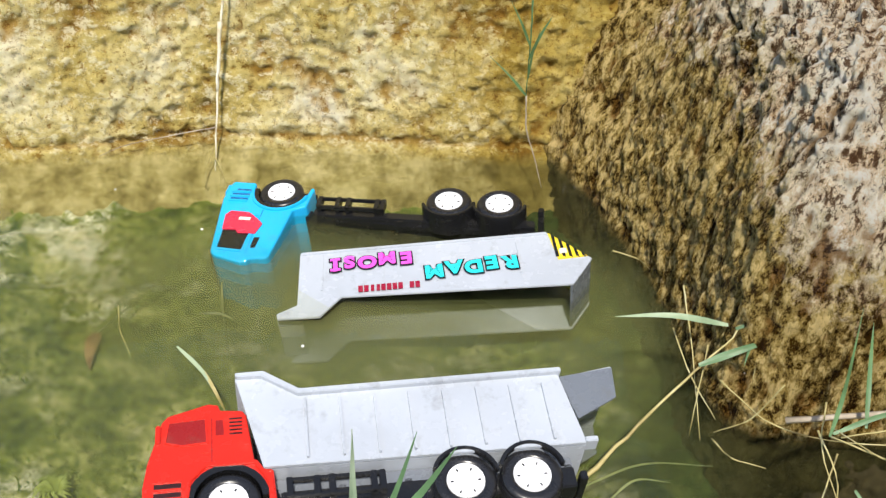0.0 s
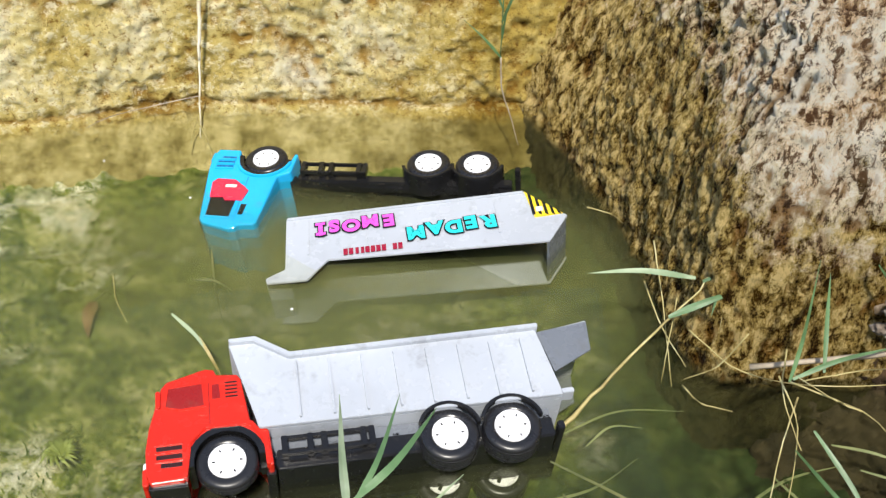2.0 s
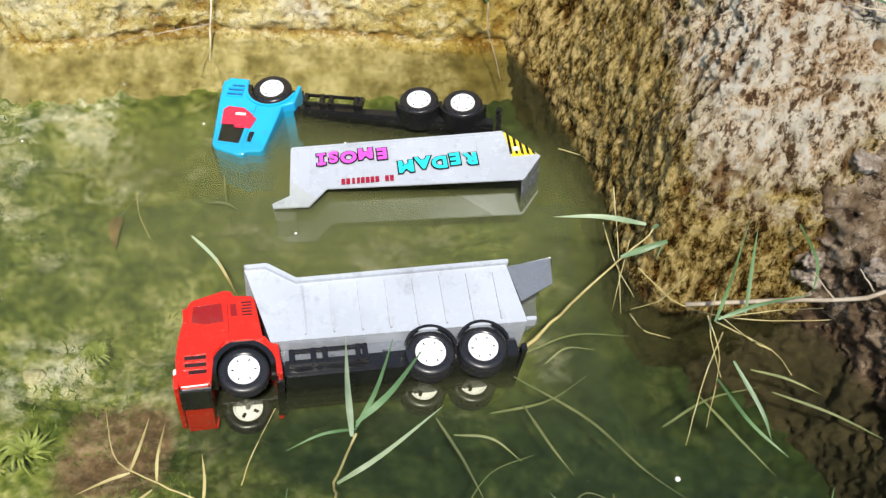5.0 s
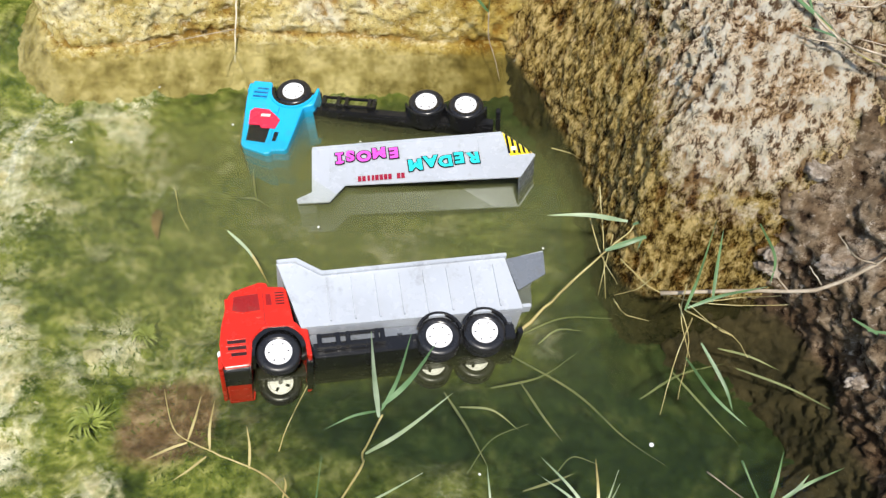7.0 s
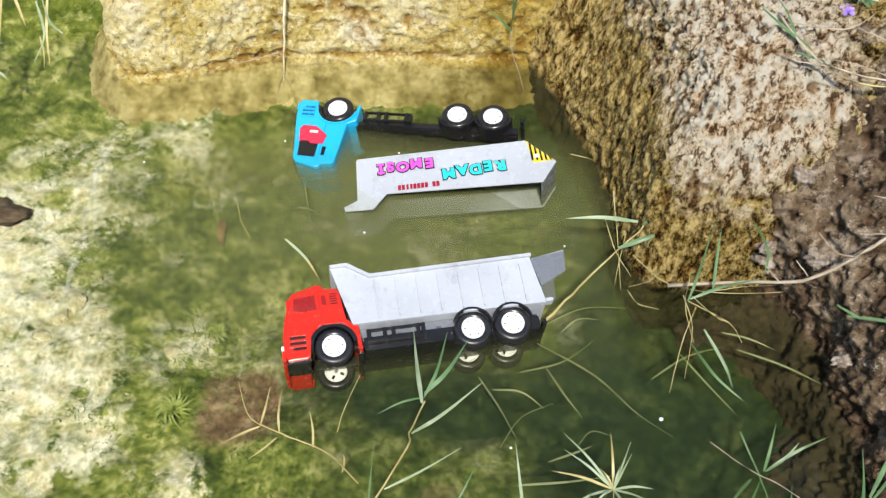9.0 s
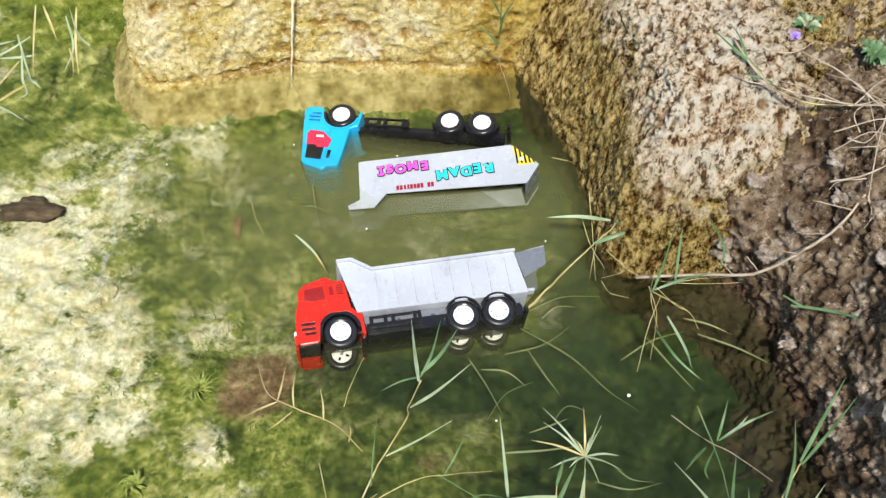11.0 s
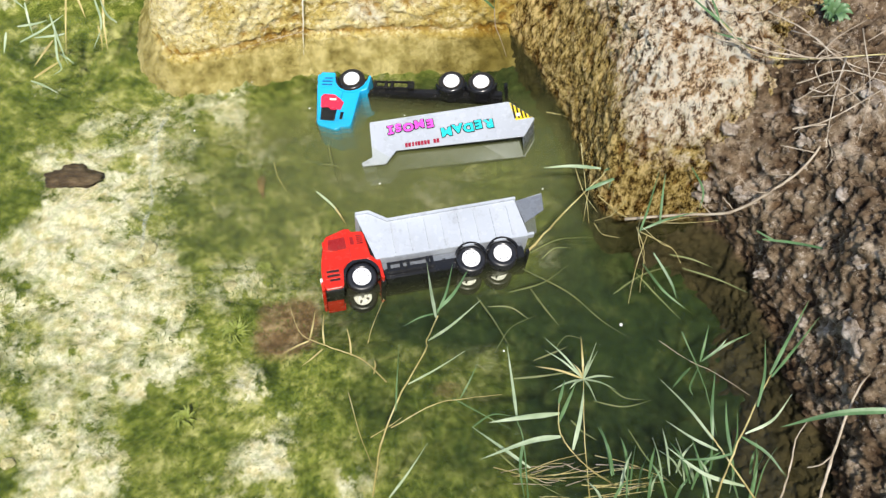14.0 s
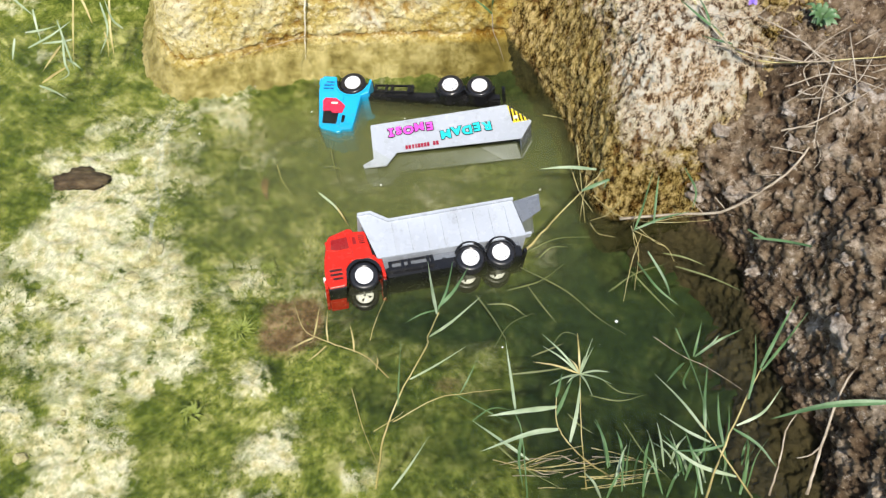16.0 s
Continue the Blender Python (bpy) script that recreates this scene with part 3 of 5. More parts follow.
def cab(parent, paint, glass, decal=False, tall=0.0):
    h = tall
    arch = arc(0, 0.0, 0.0268, 160, 8, 14)
    prof = [(0.0515, -0.0125), (0.0545, -0.004), (0.0550, 0.014), (0.0525, 0.032), (0.0440, 0.0635 + h), (0.0400, 0.0685 + h), (0.0125, 0.0765 + h), (0.0060, 0.0750 + h), (0.0045, 0.0705 + h),
            (-0.0105, 0.0690 + h), (-0.0130, 0.0650 + h), (-0.0180, 0.0260), (-0.0300, 0.0200), (-0.0318, -0.0080), (-0.0278, -0.0085)] + arch + [(0.0285, -0.0120)]
    body = part("cab", prism(prof, 0.0015, -WIDTH), paint, parent)
    bev = body.modifiers.new("soft edges", "BEVEL")
    bev.width, bev.segments, bev.limit_method, bev.angle_limit = (0.0045, 4, "ANGLE", radians(30)) if decal else (0.0012, 2, "ANGLE", radians(30))
    for y, s in ((0.0015, 1), (-WIDTH, -1)):
        win = [(0.0405, 0.0470 + h * 0.5), (0.0385, 0.0620 + h * 0.9), (0.0150, 0.0635 + h * 0.9), (0.0140, 0.0452 + h * 0.5), (0.0300, 0.0440 + h * 0.5)]
        # a flat plate; on the red cab its darker red paints the recess shade
        part("side_window", prism(win, y - s * 0.002, y + s * 0.0003), glass, body, "recessed side window")
        cx, cz = sum(p[0] for p in win) / 5, sum(p[1] for p in win) / 5
        for (ax, az), (bx, bz) in zip(win, win[1:] + win[:1]):
            grow = lambda px, pz: (cx + (px - cx) * 1.09, cz + (pz - cz) * 1.14)
            part("window_frame", prism([(ax, az), (bx, bz), grow(bx, bz), grow(ax, az)], y - s * 0.001, y + s * 0.0009), paint, body)
        part("quarter_window", prism([(0.0078, 0.0500 + h * 0.7), (0.0078, 0.0620 + h * 0.8), (0.0030, 0.0620 + h * 0.8), (0.0022, 0.0500 + h * 0.7)], y - s * 0.002, y + s * 0.0003), M["black"] if decal else glass, body)
        for i in range(3):
            # flat dark plates paint the shade of the slots between the bars
            slot = part("grille_slot", box(0.0300, 0.0475 - 0.003 * (i == 0), y - s * 0.002, y + s * 0.0003, -0.0010 + i * 0.0066, 0.0024 + i * 0.0066, 0.0002), M["grille"] if not decal else M["blue_shade"], body)
            part("grille_bar", box(0.0296, 0.0485, y - s * 0.002, y + s * 0.0014, 0.0028 + i * 0.0066, 0.0050 + i * 0.0066, 0.0004), paint, body)
        for i in range(0 if decal else 5):
            part("vent_slot", box(-0.0100, -0.0015, y - s * 0.002, y + s * 0.0003, 0.0500 + i * 0.0030 + h, 0.0512 + i * 0.0030 + h, 0), M["grille"] if not decal else M["blue_shade"], body)
        part("door_line", box(0.0100, 0.0106, y - s * 0.002, y + s * 0.0002, 0.0290, 0.0640 + h, 0), glass if not decal else M["blue_shade"], body)
        part("door_handle", box(0.0125, 0.0175, y - s * 0.001, y + s * 0.0012, 0.0370, 0.0386, 0.0004), paint, body)
    part("windscreen", prism([(0.0508, 0.043), (0.0468, 0.061 + h), (0.0462, 0.0608 + h), (0.0500, 0.0425)], -0.0105, -WIDTH + 0.0105), M["black"], body, "dark recessed windscreen")
    # black blocks stand in for the shade inside the hollow cab
    part("underside", box(0.0272, 0.0530, -0.0022, -WIDTH * 0.42, -0.0150, -0.0108, 0.0003), M["black"], body, "black block standing for shade in the hollow underside")
    part("step_underside", box(-0.0325, -0.0262, -0.010, -WIDTH + 0.010, -0.0100, -0.0060, 0.0003), M["black"], body, "black block standing for shade in the hollow underside")
    part("front_bumper", box(0.0535, 0.0575, -0.003, -WIDTH + 0.003, -0.0105, 0.0030, 0.0010), paint, body)
    for y in (-0.016, -WIDTH + 0.016):
        part("headlight", box(0.0545, 0.0580, y - 0.006, y + 0.006, 0.0055, 0.0115, 0.0010), M["white"], body, "pale round-edged headlight")
    lip = arc(0, 0.0, 0.0292, 168, 2, 14) + arc(0, 0.0, 0.0262, 2, 168, 14)
    if not decal:
        lip = [(-0.0300, -0.008), (-0.0292, 0.0120), (-0.0190, 0.0280), (0.0150, 0.0290), (0.0262, 0.0170), (0.0300, -0.0110), (0.0268, -0.0110), (0.0234, 0.0155), (0.0138, 0.0256), (-0.0175, 0.0248), (-0.0262, 0.0105), (-0.0268, -0.008)]
    liner = arc(0, 0.0, 0.0270, 176, -6, 16) + arc(0, 0.0, 0.0224, -6, 176, 16)
    for y0, y1 in ((0.0019, -0.030), (-WIDTH - 0.0004, -WIDTH + 0.030)):
        # flush black ring in place of the shade between tyre and arch
        part("arch_shade", prism(liner, y0, y1), M["black"], body, "black ring standing for shade inside the wheel arch")
    for y0, y1 in ((0.0034, -0.004), (-WIDTH - 0.002, -WIDTH + 0.004)):
        part("fender_lip", prism(lip, y0, y1, 0.0006), paint, body)
    part("mirror", box(0.0440, 0.0475, 0.0012, 0.0042, 0.046, 0.060 + h, 0.0008), paint, body)
    return body


def chassis(parent, k=1.0):
    deep = 0.009 if k > 1 else 0.0
    for y in (-0.020, -WIDTH + 0.020):
        part("rail", box(0.030, -0.236 * k, y + 0.004, y - 0.004, deep, 0.012 + deep, 0.0008), M["black"], parent)
    # chassis floor, widened in black to stand for shadow and reflection below
    part("undertray", box(-0.034, -0.236 * k, -0.011, -WIDTH + 0.011, deep - 0.006 * (k == 1), 0.0105 + deep, 0.0012), M["black"], parent)
    for x in (-0.030, -0.075, -0.120, -0.180, -0.232):
        part("cross_member", box(x - 0.003, x + 0.003, -0.012, -WIDTH + 0.012, 0.003 + deep, 0.0125 + deep, 0.0006), M["black"], parent)
    for x in (0.0, -0.157 * k, -0.205 * k):
        ax = lathe([(0.0022, -0.010), (0.0022, -WIDTH + 0.010)], 16)
        a = part("axle", ax, M["black"], parent)
        a.location.x = x
    for side in (0, 1):
        ys = (lambda v: v) if side == 0 else (lambda v: -WIDTH - v)
        bits = [box(-0.038, -0.104, ys(-0.003), ys(-0.007), 0.0125, 0.0155, 0.0005), box(-0.038, -0.104, ys(-0.003), ys(-0.007), 0.0005, 0.0030, 0.0005)]
        bits += [box(x - 0.0022, x + 0.0022, ys(-0.002), ys(-0.010), 0.0005, 0.0155, 0.0005) for x in (-0.040, -0.058, -0.068, -0.096, -0.102)]
        guard = part("side_guard", joined(*bits), M["black"], parent, "black side guard frame")
        part("fuel_tank", box(-0.040, -0.058, ys(-0.014), ys(-0.026), 0.001, 0.011, 0.0020), M["black"], parent)
        part("battery_box", box(-0.070, -0.090, ys(-0.016), ys(-0.026), 0.003, 0.009, 0.0012), M["black"], parent)
        out = []
        for cx in (-0.157 * k, -0.203 * k):
            out.append(prism(arc(cx, 0.0, 0.0234 if k == 1 else 0.0266, 172, 20 if cx > -0.19 else 14, 12) + arc(cx, 0.0, 0.0208 if k == 1 else 0.0236, 20 if cx > -0.19 else 14, 172, 12), ys(0.0064 if k == 1 else 0.0034), ys(0.0006 if k == 1 else -0.022), 0.0006))
        part("rear_fender", joined(*out), M["black"], parent, "black double wheel arch")
    part("rear_bumper", box(-0.238 * k, -0.243 * k, -0.006, -WIDTH + 0.006, -0.004, 0.003, 0.0008), M["black"], parent)
    if k > 1:
        part("tail_bracket", box(-0.250 * k, -0.254 * k, -0.004, -0.012, -0.006, 0.016, 0.0008), M["black"], parent)
    wheel(parent, 0.0, 0.0, 1, 0.013)
    wheel(parent, 0.0, -WIDTH, -1, 0.013)
    for x in (-0.157 * k, -0.203 * k):
        wheel(parent, x, 0.0, 1, 0.020)
        wheel(parent, x, -WIDTH, -1, 0.020)


HALF = 0.042  # half the width of the tipping box


def dump_box(parent, m, profile, ribs, floor_len, tail):
    """The tipping box: profile is its side (x, z) from the hinge at the lower back corner; m is its place on the truck."""
    bed = new("dump_box")
    bed.parent = parent
    bed.matrix_local = m
    half = HALF
    lean = 0.013 if tail else 0.0005
    for s in (1, -1):
        side = part("side_panel", prism(profile, s * half, s * (half - 0.0026), 0.0005), M["grey"], bed)
        for x in ribs:
            part("rib", prism([(x + 0.0012, 0.004), (x - 0.0006, 0.004), (x - 0.0006, 0.0515), (x + 0.0012, 0.0515)], s * (half - 0.0005), s * (half + (0.0030 if tail else 0.0012)), 0.0003), M["grey"], side)
        part("lower_ledge", box(0.002, floor_len - 0.001, s * (half - 0.002), s * (half + 0.0012), -0.0006, 0.0026, 0.0004), M["grey"], side)
        if tail:
            rim = [(0.007, 0.0588), (0.197, 0.0548), (0.222, 0.0718), (0.2395, 0.0718), (0.2405, 0.0752), (0.2205, 0.0758), (0.196, 0.0588), (0.007, 0.0626)]
            part("top_rim", prism(rim, s * (half - 0.0035), s * (half + 0.0046), 0.0006), M["grey"], side)
    part("floor", box(0.0, floor_len, -half + 0.003, half - 0.003, 0.000, 0.003, 0.0005), M["grey"], bed)
    part("headboard", prism([(floor_len, 0.0), (floor_len - 0.003, 0.0), (floor_len - 0.003 + lean, 0.072), (floor_len + lean, 0.072)], -half + 0.0027, half - 0.0027, 0.0005), M["grey_dark"], bed)
    part("cab_guard", prism([(floor_len - 0.003 + lean, 0.0700), (floor_len - 0.003 + lean, 0.0728), (floor_len + 0.0185, 0.0745), (floor_len + 0.0185, 0.0722)], -half + 0.003, half - 0.003, 0.0004), M["grey"], bed)
    part("subframe", box(0.010, floor_len - 0.004, -half + 0.016, half - 0.016, -0.012, -0.0008, 0.0008), M["grey_dark"], bed)
    return bed


def placed(origin, fwd, normal, flip):
    """The pose of a truck whose side with the given normal looks up."""
    u = Vector(fwd).normalized()
    n = Vector(normal)
    n = (n - u * n.dot(u)).normalized()
    y = -n if flip else n
    z = u.cross(y)
    m = Matrix((u, y, z)).transposed().to_4x4()
    m.translation = Vector(origin)
    return m


def writing(text, size, material, parent, m, grow=0.0, lift=0.0, label=""):
    cu = bpy.data.curves.new("writing", "FONT")
    cu.body, cu.size, cu.align_x, cu.align_y, cu.offset, cu.extrude = text, size, "CENTER", "CENTER", grow, 0.0002
    tmp = new("writing", cu)
    dg = bpy.context.evaluated_depsgraph_get()
    me = bpy.data.meshes.new_from_object(tmp.evaluated_get(dg))
    bpy.data.objects.remove(tmp)
    me.materials.append(material)
    ob = new("lettering", me)
    ob.parent = parent
    ob.matrix_local = m @ Matrix.Translation((0, 0, lift))
    return tagged(ob, label) if label else ob


# red truck: lies on its right side, left wheels up
tilt = radians(12.5)
fr = Vector((-0.206, -0.043, 0)).normalized()
toward = Vector((0.2043, -0.979, 0))
red = empty("toy_dump_truck", placed((0.003, 0.001, 0.034), fr, toward * math.sin(tilt) + Vector((0, 0, math.cos(tilt))), False),
            "red toy dump truck with grey box lying on its side", "toy truck", "toy dump trucks")
bpy.context.view_layer.update()
cab(red, M["red"], M["red_shade"])
chassis(red)
RED_SIDE = [(0.0, 0.0), (0.222, 0.0), (0.2405, 0.074), (0.2205, 0.0745), (0.197, 0.0575), (0.009, 0.0612)]
rbox = dump_box(red, pose(-0.2455, 0.004 - HALF, 0.0185, 0, -0.6, 0), RED_SIDE, [0.022 + 0.0243 * i for i in range(8)], 0.222, True)
part("tailgate", prism([(0.003, 0.060), (-0.034, 0.066), (-0.034, 0.063), (0.003, 0.056)], -HALF + 0.004, HALF - 0.004, 0.0005), M["grey"], rbox, "grey tailgate swung open")
for y in (HALF - 0.003, -HALF + 0.005):
    part("tailgate_side", prism([(0.008, 0.059), (-0.034, 0.0645), (-0.031, 0.038), (0.001, 0.022)], y, y - 0.002, 0.0004), M["grey_dark"], rbox)
part("hinge_pin", box(-0.008, 0.001, HALF - 0.010, HALF + 0.002, 0.000, 0.004, 0.0006), M["grey"], rbox)

WIDTH, HALF = 0.072, 0.029
# blue truck: on its left side and turned over, right wheels up, its box tipped away
fb = Vector((-0.034, 0.419, 0.010)) - Vector((0.181, 0.394, 0.028))
toward = Vector((-0.115, -0.993, 0))
tilt = radians(8)
blue = empty("toy_dump_truck", placed((-0.034, 0.4185, 0.0110), fb, toward * math.sin(tilt) + Vector((0, 0, math.cos(tilt))), True),
             "overturned blue toy dump truck with its grey box tipped out", "toy truck", "toy dump trucks")
bpy.context.view_layer.update()
# the right side is up: mirror the across axis by building with the right hub plane at the origin
lift = new("body")
lift.parent = blue
lift.matrix_local = Matrix.Translation((0, WIDTH, 0))
bpy.context.view_layer.update()
blue.scale = (1.01, 1.01, 1.01)
bcab = cab(lift, M["blue"], M["black"], True, 0.026)
chassis(lift, 1.05)
BLUE_SIDE = [(0.0, 0.0), (0.227, 0.0), (0.2275, 0.0660), (0.2444, 0.0745), (0.2440, 0.0810), (0.2075, 0.0825), (0.189, 0.0600), (-0.0128, 0.0690), (-0.0340, 0.0385)]
bbox = dump_box(lift, pose(-0.2625, HALF - WIDTH - 0.004, 0.0425, 0, -12.5, 0) @ Matrix.Scale(0.99, 4), BLUE_SIDE, [0.03, 0.105, 0.152, 0.206], 0.227, False)
S = -HALF - 0.0008
face = Matrix(((1, 0, 0, 0), (0, 0, -1, 0), (0, 1, 0, 0), (0, 0, 0, 1)))  # writing upright on the right side, read from the back to the front


def on_side(x, z, turn=0):
    return Matrix.Translation((x, S - 0.0012, z)) @ face @ Matrix.Rotation(radians(turn), 4, "Z")


ADV = {"R": 0.0172, "E": 0.0160, "D": 0.0172, "A": 0.0172, "M": 0.0190, "O": 0.0168, "S": 0.0152, "I": 0.0100}
for text, size, x, z, turn, key, label in (("REDAM", 0.0270, 0.073, 0.037, 3, "cyan", "cyan lettering with a black outline"),
                                           ("EMOSI", 0.0255, 0.161, 0.019, 2, "pink", "pink lettering with a black outline")):
    px = -sum(ADV[c] for c in text) / 2
    for i, ch in enumerate(text):
        px += ADV[ch] / 2
        mm = on_side(x, z, turn) @ Matrix.Translation((px, 0.0012 * (-1) ** i, 0))
        px += ADV[ch] / 2
        writing(ch, size * 0.80, M["ink"], bbox, mm, 0.0022, 0.0, "black outline of a letter")
        writing(ch, size * 0.80, M[key], bbox, mm, 0.0010, 0.0005, label)
        for end in (-1, 1) if ch == "I" else ():
            at = mm @ Matrix.Translation((0, end * size * 0.262, 0))
            for half_w, half_h, low, ink in ((0.0058, 0.0026, 0.0, "ink"), (0.0046, 0.0015, 0.0004, key)):
                bar = part("letter_serif", box(-half_w, half_w, -half_h, half_h, low, low + 0.0005, 0), M[ink], bbox)
                bar.matrix_local = at
xs = 0.120
for wd in (0.004, 0.004, 0.0, 0.004, 0.004, 0.004, 0.004, 0.003, 0.003, 0.004, 0.004):
    if wd:
        part("lettering_bar", box(xs, xs + wd, S - 0.0016, S - 0.0010, 0.051, 0.0585, 0), M["maroon"], bbox, "small dark red lettering")
    xs += 0.0050
part("tailgate", prism([(-0.0330, 0.0385), (-0.0120, 0.0685), (-0.0100, 0.0670), (-0.0305, 0.0380)], -HALF + 0.003, HALF - 0.003, 0.0005), M["grey_dark"], bbox, "grey tailgate")
# hazard sticker at the back end
tri = [(0.001, 0.001), (-0.0300, 0.0360), (-0.004, 0.0370)]
part("hazard_sticker", prism(tri, S - 0.0004, S + 0.0008), M["yellow"], bbox, "yellow and black striped sticker")
for i in range(5):
    t0 = 0.08 + 0.19 * i
    a, b = Vector((0.001, 0.001)).lerp(Vector((-0.030, 0.036)), t0), Vector((0.001, 0.001)).lerp(Vector((-0.030, 0.036)), t0 + 0.09)
    c, d = Vector((0.001, 0.001)).lerp(Vector((-0.004, 0.037)), min(1, t0 * 1.5 + 0.25)), Vector((0.001, 0.001)).lerp(Vector((-0.004, 0.037)), min(1, t0 * 1.5 + 0.12))
    ln = Vector((0.0, 0.034 * (1 - t0)))
    part("hazard_stripe", prism([tuple(a), tuple(b), (b.x - 0.001, min(0.0368, b.y + 0.030 * (1 - t0))), (a.x - 0.001, min(0.0368, a.y + 0.032 * (1 - t0)))], S - 0.0007, S + 0.0002), M["ink"], bbox)
part("sticker_mark", box(-0.006, -0.013, S - 0.0012, S, 0.024, 0.031, 0.0008), M["cream"], bbox, "small pale square sticker")
# red sticker on the door
part("door_sticker", prism([(0.0440, 0.040), (0.0410, 0.0605), (0.028, 0.060), (0.0250, 0.0645), (0.008, 0.064), (0.005, 0.050), (0.012, 0.043), (0.022, 0.035), (0.040, 0.034)], -WIDTH - 0.0016, -WIDTH - 0.0006), M["decal_red"], bcab, "red sticker with a pale mark")
part("sticker_bar", box(0.018, 0.029, -WIDTH - 0.0022, -WIDTH - 0.0012, 0.043, 0.0465, 0), M["cream"], bcab)


# ---- plants, roots and small things ----
def curve_points(pts, n):
    """A smooth line through the points."""
    p = [Vector(q) for q in pts]
    p = [p[0] * 2 - p[1]] + p + [p[-1] * 2 - p[-2]]
    out = []
    for i in range(1, len(p) - 2):
        for j in range(n):
            t = j / n
            a, b, c, d = p[i - 1:i + 3]
            out.append(0.5 * ((2 * b) + (c - a) * t + (2 * a - 5 * b + 4 * c - d) * t * t + (3 * b - a - 3 * c + d) * t ** 3))
    return out + [p[-2]]


def plant(name, label, category, base):
    g = empty(name, Matrix.Translation(base), label, category)
    bpy.context.view_layer.update()
    return g


def stem(g, key, radius, *pts):
    """A tapering, slightly knobbly stalk."""
    o = g.matrix_world.translation
    line = curve_points(pts, 5)
    bm = bmesh.new()
    rings = []
    for i, q in enumerate(line):
        t = i / (len(line) - 1)
        d = (line[min(i + 1, len(line) - 1)] - line[max(i - 1, 0)]).normalized()
        a = d.orthogonal().normalized()
        b = d.cross(a)
        r = radius * 0.62 * (1 - 0.5 * t) * (1.18 if i % 5 == 0 else 1.0)
        w = q - o + Vector((random.uniform(-1, 1), random.uniform(-1, 1), random.uniform(-1, 1))) * radius * 0.25
        rings.append([bm.verts.new(w + (a * math.cos(k * math.pi / 3) + b * math.sin(k * math.pi / 3)) * r) for k in range(6)])
    for u, v in zip(rings, rings[1:]):
        for k in range(6):
            bm.faces.new((u[k], u[(k + 1) % 6], v[(k + 1) % 6], v[k]))
    bm.faces.new(rings[0])
    bm.faces.new(rings[-1])
    bmesh.ops.recalc_face_normals(bm, faces=bm.faces)
    return part("stem", bm, M[key], g, smooth=True)


def blade(g, key, width, *pts):
    """A folded grass blade, widest in its lower third, running to a point."""
    o = g.matrix_world.translation
    line = curve_points(pts, 7)
    bm = bmesh.new()
    rows = []
    turn = random.uniform(-0.5, 0.5)
    n = len(line) - 1
    for i, q in enumerate(line):
        t = i / n
        d = (line[min(i + 1, n)] - line[max(i - 1, 0)]).normalized()
        across = d.cross(Vector((0.1, -0.55, 0.83)))
        across = (Matrix.Rotation(turn + 0.5 * t, 3, d) @ across.normalized())
        up = across.cross(d)
        w = width * 0.42 * min(1.0, 0.45 + 2.2 * t) * (1 - t ** 2.6) + 0.00015
        rows.append([bm.verts.new(q - o + across * w + up * w * 0.30), bm.verts.new(q - o - up * 0.00025), bm.verts.new(q - o - across * w + up * w * 0.30), bm.verts.new(q - o + up * 0.00035)])
    for u, v in zip(rows, rows[1:]):
        for k in range(4):
            bm.faces.new((u[k], u[(k + 1) % 4], v[(k + 1) % 4], v[k]))
    bmesh.ops.recalc_face_normals(bm, faces=bm.faces)
    return part("blade", bm, M[key], g)


g = plant("grass_plant", "tall yellow-stemmed grass with pale blades beside the red truck", "grass", (0.022, -0.297, -0.07))
stem(g, "straw", 0.0022, (0.022, -0.297, -0.07), (0.03, -0.267, -0.03), (0.036, -0.242, 0), (0.057, -0.204, 0.045), (0.093, -0.166, 0.106), (0.096, -0.177, 0.15), (0.109, -0.181, 0.21))
stem(g, "straw", 0.0012, (0.05, -0.233, 0.03), (0.104, -0.202, 0.035), (0.138, -0.194, 0.035), (0.193, -0.184, 0.03))
stem(g, "straw", 0.001, (-0.009, -0.166, 0), (0.008, -0.225, 0), (0.033, -0.28, -0.02))
stem(g, "straw", 0.001, (0.023, -0.231, 0), (0.049, -0.224, 0.02), (0.063, -0.218, 0.03))
blade(g, "blade_pale", 0.0058, (0.107, -0.183, 0.21), (0.101, -0.147, 0.21), (0.096, -0.105, 0.21))
blade(g, "blade", 0.0034, (0.109, -0.176, 0.21), (0.119, -0.151, 0.215), (0.127, -0.109, 0.215))
blade(g, "blade", 0.0046, (0.109, -0.173, 0.21), (0.128, -0.152, 0.215), (0.146, -0.117, 0.215))
blade(g, "blade_pale", 0.0038, (0.098, -0.177, 0.15), (0.125, -0.181, 0.19), (0.159, -0.172, 0.23))
blade(g, "blade_pale", 0.0034, (0.072, -0.189, 0.065), (0.108, -0.181, 0.09), (0.144, -0.167, 0.11))
blade(g, "blade", 0.0028, (0.056, -0.214, 0.04), (0.057, -0.184, 0.06), (0.06, -0.145, 0.09))
blade(g, "blade_pale", 0.0042, (0.05, -0.323, 0.02), (0.073, -0.299, 0.04), (0.097, -0.269, 0.06))
blade(g, "blade", 0.0018, (0.138, -0.194, 0.035), (0.149, -0.179, 0.05), (0.161, -0.155, 0.06))
blade(g, "blade", 0.002, (0.13, -0.193, 0.035), (0.167, -0.213, 0.03), (0.203, -0.229, 0.02))
blade(g, "blade", 0.002, (0.109, -0.17, 0.2), (0.089, -0.183, 0.21), (0.069, -0.189, 0.2))
g = plant("grass_plant", "thin straw grass runner lying over the brown mud patch", "grass", (0.041, -0.149, 0.0))
